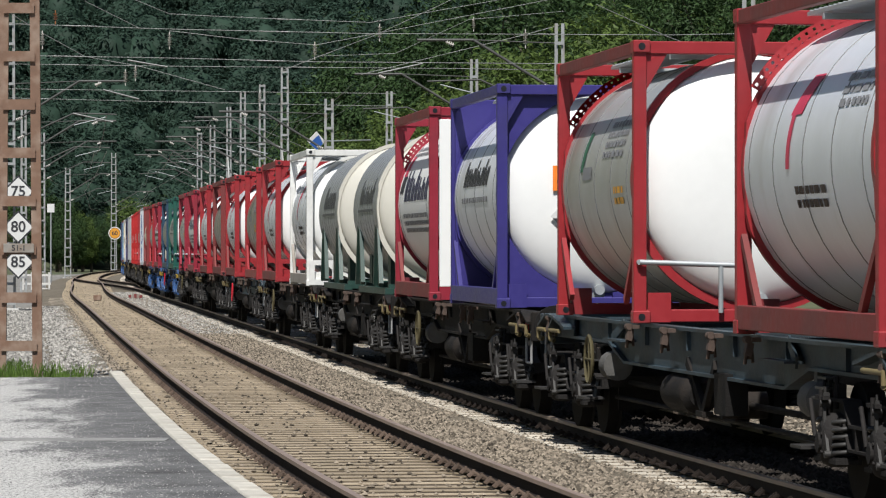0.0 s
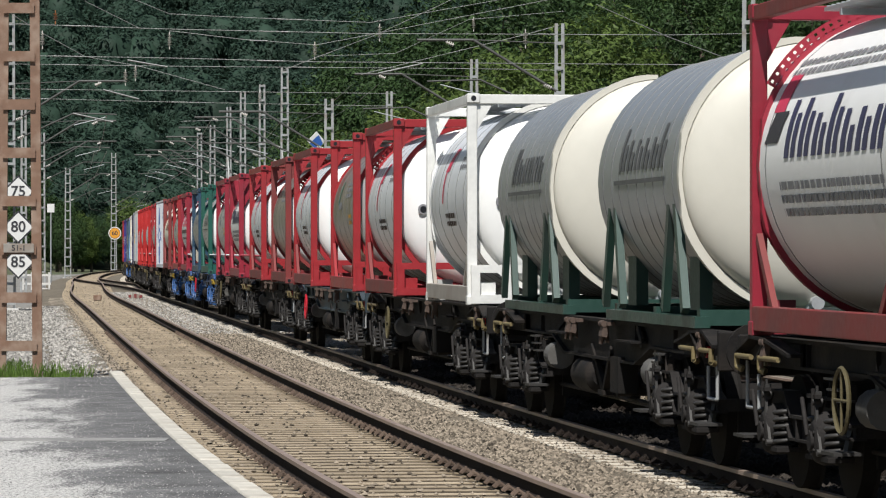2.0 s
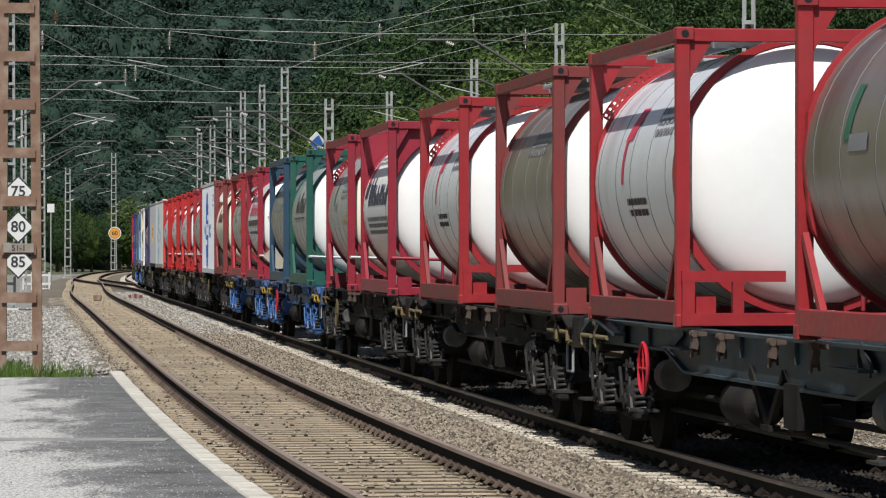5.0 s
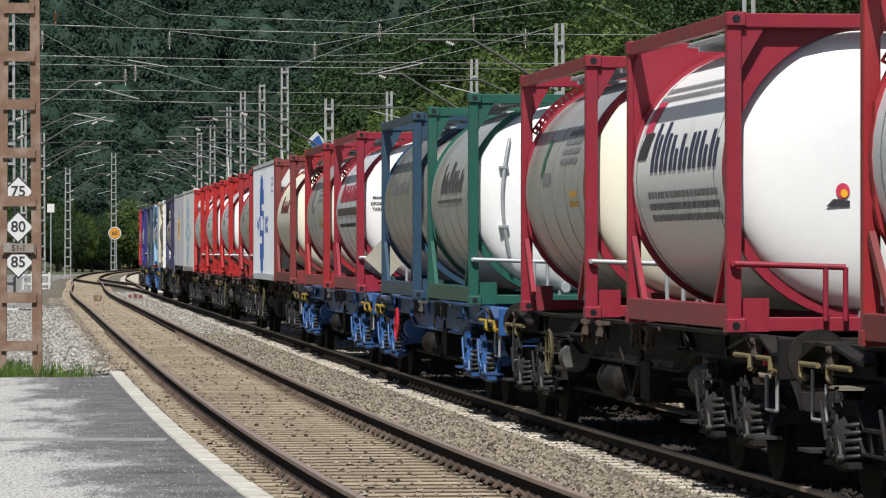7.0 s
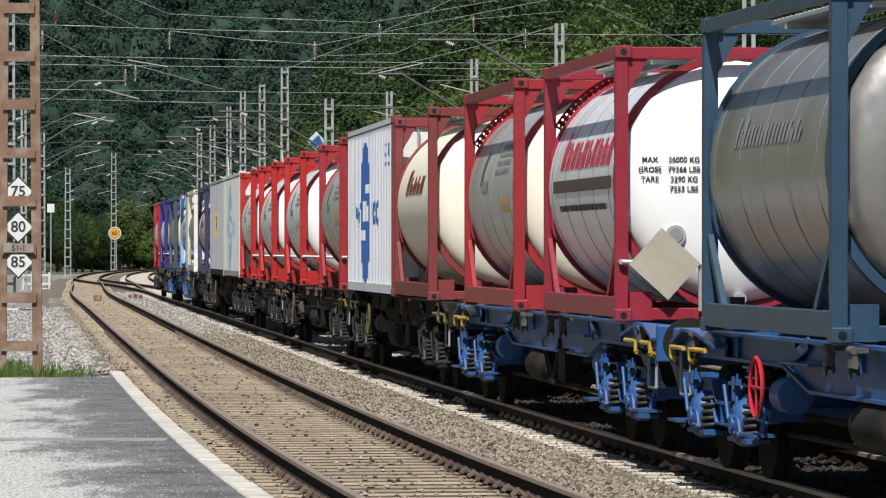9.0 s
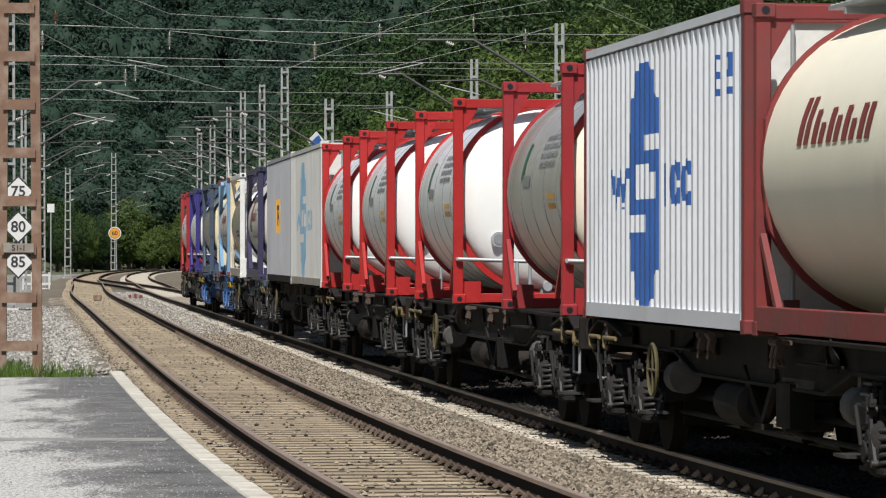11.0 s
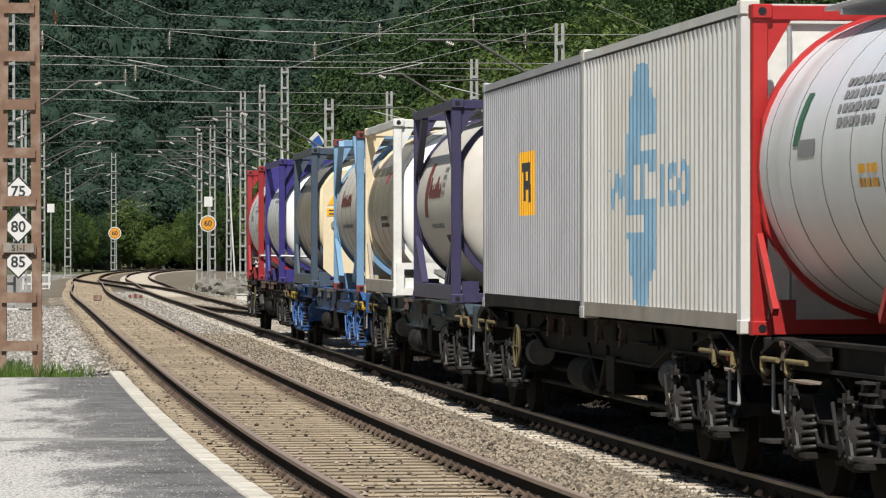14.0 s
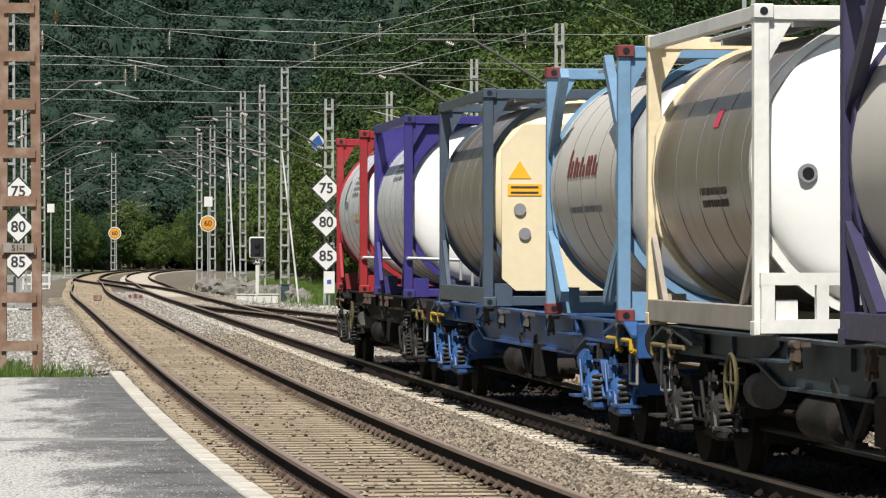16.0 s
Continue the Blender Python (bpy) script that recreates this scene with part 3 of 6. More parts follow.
def tank(label, far, frame, side, end, seed, top=None, gusset="ring", rails=True, marks=(), seams=5, hatch=False, pipe=False, box_end=None, low=True, saddle=None, end_box=None, board=False, flat_end=None, plate=False, lettered=False, open_beam=False, frameless=False, far_frame=None, castings=None, no_top=False, side_frame=None):
    """A tank container whose far end lies at the arc length far."""
    ob = thing("tank_container", label, "tank container", "tank containers on the train")
    rng = random.Random(seed)
    top = top or frame
    far_frame = far_frame or frame
    side_frame = side_frame or frame
    hl = TANK_L / 2
    shell = part("shell", shared("shell", shell_mesh, side), None, ob)
    for i in range(seams):
        part("seam_band", shared("band", band_mesh, SEAM), None, shell, at=pose(0, -1.95 + i * 4.1 / max(1, seams - 1) + rng.uniform(-0.08, 0.08), 0))
    near_dome = part("end_dome", shared("dome", dome_mesh, end), None, ob, at=pose(0, Y_NEAR, 0))
    part("end_dome", shared("dome", dome_mesh, side), None, ob, at=pose(0, Y_FAR, 0, 0, 0, 180))
    if frameless:
        for turn in (0, 180):
            part("tank_ring", shared("ring_plate", ring_plate_mesh, end), None, ob, at=pose(0, Y_NEAR - 0.03, 0, 0, 0, turn))
    if hatch:
        hx, hz, hm = (-0.65, 0.84, GALV) if hatch == "low" else (-0.80, 1.32, GREY_PRINT)
        bm = bmesh.new()
        py = Y_NEAR - dome_depth(hx, hz) - 0.035
        tube(bm, (hx, py, hz), (hx, py + 0.16, hz), 0.10 if hatch == "low" else 0.078, 18)
        port = part("inspection_port", bm, hm, ob)
        bm = bmesh.new()
        tube(bm, (hx, py - 0.008, hz), (hx, py + 0.01, hz), 0.07 if hatch == "low" else 0.048, 18)
        part("port_glass", bm, GREY_PRINT if hatch == "low" else GLASS_DARK, port)
    if frameless:
        cradle(ob, frame)
    else:
        for y, fm in ((-hl + 0.075, frame), (hl - 0.075, far_frame)):
            for x in (-TANK_W / 2 + 0.085, TANK_W / 2 - 0.085):
                part("corner_post", shared("corner_post", post_mesh, fm), None, ob, at=pose(x, y, 0))
                for z in (0.059, TANK_H - 0.059):
                    cst = part("corner_casting", shared("corner_casting", casting_mesh, castings or fm), None, ob, at=pose(x, y, z))
                    part("casting_hole", shared("casting_hole", casting_hole_mesh, GLASS_DARK), None, cst)
            for z in (0.07, TANK_H - 0.07):
                if z < 1 or not no_top:
                    part("end_beam", shared("end_beam", cross_mesh, fm), None, ob, at=pose(0, y, z))
            inset = 0.24 if y < 0 else -0.16
            if y > 0 and rails and gusset != "full" and fm in (RED, CRIMSON):
                part("perforated_plate", shared("perforated_plate", perforated_mesh, fm), None, ob, at=pose(0, y - 0.20, 0))
            for turn in (0, 180):
                part("tank_ring", shared("ring_plate", ring_plate_mesh, fm), None, ob, at=pose(0, y + inset, 0, 0, 0, turn))
            if gusset == "full":
                for turn in (0, 180):
                    part("corner_gusset", shared("corner_gusset", gusset_mesh, fm), None, ob, at=pose(0, y + inset * 0.4, 0, 0, 0, turn))
            for x in (-1.0, 1.0):
                bm = bmesh.new()
                box(bm, (x * 1.0, y, 0.15), (0.22, 0.11, 0.28))
                part("foot_block", bm, fm, ob)
                bm = bmesh.new()
                tri = [(x * 1.14, TANK_H - 0.50), (x * 1.14, TANK_H - 0.12), (x * 0.92, TANK_H - 0.12)]
                flat_plate(bm, tri, y - 0.03, 0.05)
                part("corner_plate", bm, fm, ob)
            if saddle == "full":
                for turn in (0, 180):
                    part("saddle_plate", shared("saddle_plate", saddle_mesh, fm), None, ob, at=pose(0, y + inset * 0.6, 0, 0, 0, turn))
        for x in (-TANK_W / 2 + 0.06, TANK_W / 2 - 0.06):
            if rails:
                part("top_rail", shared("top_rail", side_mesh, top), None, ob, at=pose(x, 0, TANK_H - 0.07))
            if low:
                part("bottom_rail", shared("bottom_rail", low_side_mesh, side_frame), None, ob, at=pose(x, 0, 0.14))
            for e in (-1, 1):
                bm = bmesh.new()
                beam(bm, (x, e * (hl - 0.16), 0.80), (x, e * (hl - 0.80), 0.20), 0.05, 0.08)
                part("diagonal_strut", bm, side_frame, ob)
        if open_beam:
            for x in (-TANK_W / 2 + 0.07, TANK_W / 2 - 0.07):
                for e in (-1, 1):
                    bm = bmesh.new()
                    beam(bm, (x, e * (hl - 0.1), 1.75), (x, e * (hl - 1.1), TANK_H - 0.1), 0.09, 0.13)
                    part("corner_brace", bm, frame, ob)
                    bm = bmesh.new()
                    beam(bm, (x, e * (hl - 0.1), 0.85), (x, e * (hl - 1.1), 0.2), 0.09, 0.13)
                    part("corner_brace", bm, frame, ob)
    if not frameless:
        part("walkway", shared("walkway", walkway_mesh, GALV), None, ob, at=pose(-0.52, 0, Z_TANK + R_TANK + 0.03))
    part("manlid", shared("manlid", manlid_mesh, GALV), None, ob, at=pose(0.35, rng.uniform(-0.4, 0.6), Z_TANK + R_TANK - 0.05))
    for y in () if frameless else (-1.7, 1.5):
        bm = bmesh.new()
        box(bm, (-0.30, y, Z_TANK + R_TANK - 0.02), (0.9, 0.06, 0.05))
        part("walkway_bracket", bm, GALV, ob)
    if pipe:
        bm = bmesh.new()
        tube(bm, (-1.20, -hl + 0.10, 0.58), (-1.20, -hl - 0.04, 0.58), 0.026)
        tube(bm, (-1.20, -hl - 0.04, 0.58), (-0.25, -hl - 0.04, 0.55), 0.026)
        for hx in (-0.42, -0.25):
            tube(bm, (hx, -hl - 0.04, 0.55), (hx, -hl - 0.04, 0.10), 0.024)
        part("handrail", bm, GALV if pipe is True else pipe, ob)
    else:
        bm = bmesh.new()
        tube(bm, (0.45, -hl + 0.02, 0.15), (0.45, -hl + 0.02, 2.45), 0.02)
        tube(bm, (0.85, -hl + 0.02, 0.15), (0.85, -hl + 0.02, 2.45), 0.02)
        for i in range(7):
            tube(bm, (0.45, -hl + 0.02, 0.35 + 0.3 * i), (0.85, -hl + 0.02, 0.35 + 0.3 * i), 0.014)
        part("ladder", bm, frame, ob)
    bm = bmesh.new()
    tube(bm, (0.0, -hl + 0.30, 0.10), (0.0, -hl + 0.30, 0.34), 0.09, 14)
    tube(bm, (0.0, -hl + 0.30, 0.22), (0.0, -hl + 0.08, 0.22), 0.06, 14)
    part("outlet_valve", bm, GALV, ob)
    if end_box:
        part("outlet_guard", shared("outlet_guard", end_box_mesh, end_box), None, ob, at=pose(0, -hl - 0.02, 0))
    for mk in marks:
        kind, material, *v = mk
        if kind == "bars":
            print_bars(ob, material, v[0], v[1], v[2], v[3], rng)
        elif kind == "stripe":
            patch(ob, "stripe", material, v[0], v[1], v[2], v[3], slant=v[4] if len(v) > 4 else 0.0)
        elif kind == "letters":
            lo, hi, y0, y1, n = v
            w = (y1 - y0) / n
            for i in range(n):
                y = y0 + i * w
                top = hi if i == n - 1 or rng.random() < 0.2 else lo + (hi - lo) * 0.7
                patch(ob, "logo_bar", material, lo, top, y + w * 0.48, y + w * 0.80, slant=-0.05)
                patch(ob, "logo_bar", material, lo, lo + (top - lo) * rng.choice((0.6, 0.75, 1.0)), y + w * 0.04, y + w * 0.34, slant=-0.05)
    if plate:
        bm = bmesh.new()
        px, pz = -0.38, 1.56
        py = Y_NEAR - dome_depth(px + 0.1, pz - 0.1) - 0.02
        box(bm, (px, py, pz), (0.40, 0.012, 0.30))
        pl = part("hazard_plate", bm, ORANGE, ob, "orange hazard plate with black numbers")
        for txt, dz in (("80", 0.07), ("2496", -0.075)):
            part("lettering", text_mesh(txt, 0.155, BLACK), None, pl, at=pose(px, py - 0.01, pz + dz, 90))
        cz = 1.10
        py = Y_NEAR - dome_depth(px, cz) - 0.03
        bm = bmesh.new()
        flat_plate(bm, [(px, cz - 0.23), (px + 0.23, cz), (px, cz + 0.23), (px - 0.23, cz)], py)
        dia = part("hazard_diamond", bm, SIGN_WHITE, ob, "white and black corrosive diamond")
        bm = bmesh.new()
        flat_plate(bm, [(px, cz - 0.22), (px + 0.20, cz - 0.02), (px - 0.20, cz - 0.02)], py - 0.008)
        part("black_half", bm, BLACK, dia)
        for dx in (-0.06, 0.07):
            bm = bmesh.new()
            box(bm, (px + dx, py - 0.006, cz + 0.08), (0.09, 0.006, 0.03), 0, 18, 0)
            part("symbol", bm, BLACK, dia)
    if lettered:
        for i, (l, r) in enumerate((("MAX", "36000 KG"), ("GROSS", "79366 LBS"), ("TARE", "3290 KG"), ("", "7253 LBS"))):
            z = 1.58 - 0.096 * i
            for txt, x in ((l, -0.90), (r, -0.57)):
                if txt:
                    tilt = math.degrees(math.atan(dome_depth(x + 0.15, z) - dome_depth(x - 0.15, z)) / 0.3)
                    part("lettering", text_mesh(txt, 0.074, BLACK), None, near_dome, at=pose(x, -dome_depth(x, z) - 0.008, z, 90, 0, -0.9 * tilt))
    if box_end:
        bm = bmesh.new()
        pts = [(-1.02, 0.35), (-0.85, 0.2), (0.85, 0.2), (1.02, 0.35), (1.02, 1.95), (0.75, 2.25), (-0.75, 2.25), (-1.02, 1.95)]
        flat_plate(bm, pts, -hl + 0.01, 0.05)
        panel = part("end_panel", bm, box_end, ob, "cream end panel")
        bm = bmesh.new()
        flat_plate(bm, [(-0.94, 1.58), (-0.66, 1.58), (-0.80, 1.80)], -hl + 0.002)
        part("warning_triangle", bm, AMBER, panel)
        bm = bmesh.new()
        box(bm, (-0.74, -hl + 0.004, 1.44), (0.42, 0.008, 0.14))
        part("notice_panel", bm, AMBER, panel)
        for dz in (0.033, -0.033):
            bm = bmesh.new()
            box(bm, (-0.74, -hl - 0.002, 1.44 + dz), (0.34, 0.004, 0.024))
            part("print_bar", bm, BLACK, panel)
        for gx, gz in ((-0.80, 1.20), (-0.74, 0.90)):
            bm = bmesh.new()
            tube(bm, (gx, -hl - 0.02, gz), (gx, -hl + 0.02, gz), 0.075, 20)
            part("end_gauge", bm, GREY_PRINT, panel)
    if flat_end:
        bm = bmesh.new()
        box(bm, (0, -hl + 0.03, 1.35), (2.22, 0.03, 2.32))
        bevel(bm, 0.008)
        part("end_sheet", bm, flat_end, ob, "plain white end sheet")
    if board:
        bm = bmesh.new()
        box(bm, (0, 0, 0), (0.52, 0.02, 0.48))
        part("document_board", bm, YELLOWED_GREY, ob, "tilted beige board", at=pose(-0.78, -hl - 0.08, 0.56, 0, 42, 0))
    TRAIN.append((ob, far - hl, DECK))
    return ob


def cradle(ob, material):
    """Splayed legs of a tank that sits on a low cradle."""
    bm = bmesh.new()
    for x in (-1.05, 1.05):
        box(bm, (x, 0, 0.05), (0.14, 5.2, 0.10))
    for y in (-2.4, 0, 2.4):
        box(bm, (0, y, 0.09), (2.1, 0.16, 0.14))
    part("cradle_base", bm, material, ob)
    for x in (-1, 1):
        for y0, y1 in ((-2.35, -1.85), (-1.25, -1.65), (1.25, 1.65), (2.35, 1.85)):
            bm = bmesh.new()
            beam(bm, (x * 1.16, y0, 0.15), (x * 1.16, y1, 1.25), 0.07, 0.13)
            part("leg", bm, material, ob)
        for y in (-1.8, 1.8):
            bm = bmesh.new()
            box(bm, (x * 0.92, y, 0.4), (0.12, 0.5, 0.5))
            part("saddle_plate", bm, material, ob)


def logo_tall(y, z):
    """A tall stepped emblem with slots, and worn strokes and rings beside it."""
    v, w = y - 0.72, z - 1.31
    t = abs(w) / 1.14
    if t < 0.45:
        half = 0.86
    elif t < 0.70:
        half = 0.75
    elif t < 0.79:
        half = 0.75 - (t - 0.70) / 0.09 * 0.25
    elif t < 0.93:
        half = 0.47
    else:
        half = 0.47 - (min(t, 1.0) - 0.93) / 0.07 * 0.22
    if t < 1 and abs(v) < half:
        if 0.32 < w < 0.47 and v < 0.08:
            return False
        if -0.45 < w < -0.29 and v > -0.14:
            return False
        if -0.14 < w < 0.19 and -0.74 < v < 0.40:
            return abs(v + 0.05) < 0.05 or (w > 0.12 and v < -0.3)
        return True
    k = w + 0.02
    if abs(k) < 0.20:
        if any(abs(v - c - s * 0.6 * k) < 0.06 for c, s in ((1.08, -1), (1.28, 1), (1.55, -1), (1.80, 1))):
            return True
        if abs(v + 1.22) < 0.09:
            return True
    for c in (-1.75, -2.35):
        r = math.hypot((v - c) / 0.27, k / 0.21)
        if 0.5 < r < 1.0:
            return True
    return False


def logo_numbered(y, z):
    """The tall emblem with the number 82 high up beside it."""
    for c, on in ((-3.20, "abcdefg"), (-3.62, "abged")):
        u, w = -(y - c) / 0.13, (z - 2.18) / 0.18
        if abs(u) <= 1 and abs(w) <= 1:
            hits = {"a": w > 0.7, "g": abs(w) < 0.15, "d": w < -0.7, "f": u < -0.45 and w > 0, "b": u > 0.45 and w > 0, "e": u < -0.45 and w < 0, "c": u > 0.45 and w < 0}
            return any(hits[s] for s in on)
    return logo_tall(y, z)


def logo_square(y, z):
    return abs(y - 0.2) < 0.78 and abs(z - 1.45) < 0.36


def glyph(y, z):
    yy, w = -(y - 0.2), z - 1.45
    return (abs(yy + 0.2) < 0.11 and abs(w) < 0.20) or (abs(w - 0.18) < 0.05 and -0.4 < yy < 0.3) or (abs(yy - 0.2) < 0.12 and 0.0 < w < 0.16) or (abs(w + 0.02) < 0.05 and abs(yy) < 0.3) or (abs(yy - 0.3) < 0.1 and -0.22 < w < 0.0)


def box_container(label, far, length, body, frame, low_frame, logo_mat, logo, pitch, depth, seed, end_frame=None, extra=None):
    """A box container with corrugated sides; its emblem is painted on the ribs."""
    ob = thing("box_container", label, "container", "box containers on the train")
    hl, top = length / 2, 2.74
    n = int((length - 0.3) / pitch)
    ys = []
    for i in range(n):
        y0 = -hl + 0.15 + i * (length - 0.3) / n
        p = (length - 0.3) / n
        ys += [(y0, 0), (y0 + p * 0.35, 0), (y0 + p * 0.5, depth), (y0 + p * 0.85, depth)]
    ys.append((hl - 0.15, 0))
    coarse, fine = ys, []
    for (ya, da), (yb, db) in zip(ys, ys[1:]):
        cuts = 3 if da == db else 1
        fine += [(ya + (yb - ya) * k / cuts, da + (db - da) * k / cuts) for k in range(cuts)]
    fine.append(ys[-1])
    rng = random.Random(seed)
    for sgn, name in ((-1, "side_wall"), (1, "side_wall")):
        ys, zs = (fine, np.linspace(0.16, top - 0.12, 120)) if sgn < 0 else (coarse, np.linspace(0.16, top - 0.12, 8))
        verts = [(sgn * (1.245 - d), y, float(z)) for z in zs for y, d in ys]
        m = len(ys)
        faces, idx = [], []
        for j in range(len(zs) - 1):
            for i in range(m - 1):
                faces.append((j * m + i, j * m + i + 1, (j + 1) * m + i + 1, (j + 1) * m + i))
                yc, zc = (ys[i][0] + ys[i + 1][0]) / 2, (zs[j] + zs[j + 1]) / 2
                k = 0
                if sgn < 0 and logo(yc, zc):
                    k = 1
                    if extra and extra(yc, zc):
                        k = 2
                idx.append(k)
        me = raw_mesh(name, verts, faces, [body, logo_mat, BLACK])
        me.polygons.foreach_set("material_index", idx)
        part(name, me, None, ob)
    bm = bmesh.new()
    box(bm, (0, 0, top - 0.06), (2.30, length - 0.2, 0.05))
    for i in range(int(length / 0.4)):
        box(bm, (0, -hl + 0.3 + i * 0.4, top - 0.03), (2.2, 0.18, 0.03))
    part("roof", bm, body, ob)
    for y in (-hl + 0.06, hl - 0.06):
        bm = bmesh.new()
        box(bm, (0, y, top / 2), (2.2, 0.06, top - 0.3))
        part("end_wall", bm, OFF_WHITE, ob)
        for x in (-1.175, 1.175):
            bm = bmesh.new()
            box(bm, (x, y, top / 2), (0.15, 0.15, top - 0.1))
            bevel(bm, 0.01)
            part("corner_post", bm, end_frame or frame, ob)
            for z in (0.06, top - 0.05):
                part("corner_casting", shared("corner_casting", casting_mesh, end_frame or frame), None, ob, at=pose(x, y, z))
        for z in (0.1, top - 0.1):
            bm = bmesh.new()
            box(bm, (0, y - 0.01, z), (2.2, 0.12, 0.16))
            part("end_beam", bm, end_frame or frame, ob)
    for x in (-0.85, -0.35, 0.35, 0.85):
        bm = bmesh.new()
        tube(bm, (x, -hl - 0.03, 0.2), (x, -hl - 0.03, top - 0.2), 0.02)
        part("lock_bar", bm, GALV, ob)
    for x in (-1.20, 1.20):
        for z, h in ((0.10, 0.14), (top - 0.06, 0.075)):
            bm = bmesh.new()
            box(bm, (x, 0, z), (0.10, length - 0.3, h))
            part("side_rail", bm, low_frame if z < 1 else frame, ob)
    TRAIN.append((ob, far - hl, DECK))
    return ob


# ---- wagons ----
def wheel_mesh(bm):
    for x in (-0.86, 0.86):
        prof = [(x - 0.068, 0.12), (x - 0.068, 0.455), (x + 0.045, 0.46), (x + 0.068, 0.485) if x < 0 else (x + 0.068, 0.455), (x + 0.068, 0.12)]
        if x > 0:
            prof[1] = (x - 0.068, 0.485)
        rings = [[bm.verts.new((px, r * math.cos(2 * math.pi * i / 28), r * math.sin(2 * math.pi * i / 28))) for i in range(28)] for px, r in prof]
        for ra, rb in zip(rings, rings[1:]):
            for i in range(28):
                bm.faces.new((ra[i], ra[(i + 1) % 28], rb[(i + 1) % 28], rb[i]))
        bm.faces.new(rings[0])
        bm.faces.new(rings[-1][::-1])
    tube(bm, (-1.05, 0, 0), (1.05, 0, 0), 0.08, 12)


def bogie_frame_mesh(bm):
    """Side frames that arch over the axles, with transoms between them."""
    outline = ((-1.62, 0.60), (-1.36, 0.66), (-1.20, 0.78), (-0.62, 0.78), (-0.42, 0.60), (0.42, 0.60), (0.62, 0.78), (1.20, 0.78), (1.36, 0.66), (1.62, 0.60),
               (1.62, 0.50), (1.30, 0.52), (1.16, 0.64), (0.66, 0.64), (0.44, 0.42), (-0.44, 0.42), (-0.66, 0.64), (-1.16, 0.64), (-1.30, 0.52), (-1.62, 0.50))
    for x in (-1.04, 1.04):
        for (ya, za), (yb, zb) in zip(outline[:10], outline[1:10]):
            beam(bm, (x, ya, za), (x, yb, zb), 0.14, 0.025)
        for (ya, za), (yb, zb) in zip(outline[10:], outline[11:]):
            beam(bm, (x, ya, za), (x, yb, zb), 0.14, 0.02)
        web = [[bm.verts.new((x + dx, y, z)) for y, z in outline] for dx in (-0.018, 0.018)]
        n = len(outline)
        for i in range(9):
            for side in web:
                bm.faces.new((side[i], side[i + 1], side[n - 2 - i], side[n - 1 - i]))
        for y in (-0.2, 0.2):
            box(bm, (x * 1.04, y, 0.51), (0.05, 0.03, 0.16))
    box(bm, (0, 0, 0.60), (2.0, 0.5, 0.22))
    for e in (-1, 1):
        box(bm, (0, e * 1.58, 0.56), (2.1, 0.07, 0.11))


def axle_box_mesh(bm):
    """A cast box round the bearing with a bolted cap and spring seats."""
    rings = []
    for x, k in ((0.04, 1.0), (-0.08, 1.0), (-0.14, 0.86), (-0.165, 0.6)):
        rings.append([bm.verts.new((x, 0.155 * k * math.cos(2 * math.pi * i / 16), 0.02 + 0.205 * k * math.sin(2 * math.pi * i / 16))) for i in range(16)])
    for ra, rb in zip(rings, rings[1:]):
        for i in range(16):
            bm.faces.new((ra[i], ra[(i + 1) % 16], rb[(i + 1) % 16], rb[i])).smooth = True
    bm.faces.new(rings[-1])
    tube(bm, (-0.19, 0, 0), (-0.16, 0, 0), 0.075, 10)
    for k in range(4):
        a = k * math.pi / 2 + 0.78
        tube(bm, (-0.175, 0.095 * math.cos(a), 0.095 * math.sin(a)), (-0.145, 0.095 * math.cos(a), 0.095 * math.sin(a)), 0.016, 6)
    for e in (-1, 1):
        box(bm, (-0.03, e * 0.27, -0.13), (0.20, 0.26, 0.035))
        tube(bm, (-0.03, e * 0.27, -0.115), (-0.03, e * 0.27, -0.10), 0.10, 12)
        beam(bm, (-0.03, e * 0.12, -0.03), (-0.03, e * 0.20, -0.13), 0.14, 0.05)


def coil_mesh(bm):
    n, turns, r, w = 66, 5.0, 0.088, 0.019
    rings = []
    for i in range(n + 1):
        a = 2 * math.pi * turns * i / n
        z = 0.29 * i / n
        rings.append([bm.verts.new(((r + w * math.cos(b)) * math.cos(a), (r + w * math.cos(b)) * math.sin(a), z + w * math.sin(b))) for b in (0, 1.26, 2.51, 3.77, 5.03)])
    for ra, rb in zip(rings, rings[1:]):
        for j in range(5):
            bm.faces.new((ra[j], ra[(j + 1) % 5], rb[(j + 1) % 5], rb[j])).smooth = True


def lever_mesh(bm):
    """A bent damper link with its pin and a hanging eye."""
    beam(bm, (0, 0.10, 0.34), (0, 0.07, 0.18), 0.022, 0.045)
    beam(bm, (0, 0.07, 0.18), (0, -0.06, -0.04), 0.022, 0.04)
    tube(bm, (-0.03, 0.10, 0.34), (0.05, 0.10, 0.34), 0.03, 8)
    tube(bm, (-0.03, -0.06, -0.04), (0.05, -0.06, -0.04), 0.028, 8)
    tube(bm, (0.02, 0.14, 0.22), (0.02, 0.14, 0.46), 0.012, 6)
    box(bm, (0.02, 0.14, 0.40), (0.05, 0.09, 0.035))
    box(bm, (0.02, 0.14, 0.31), (0.04, 0.13, 0.025))


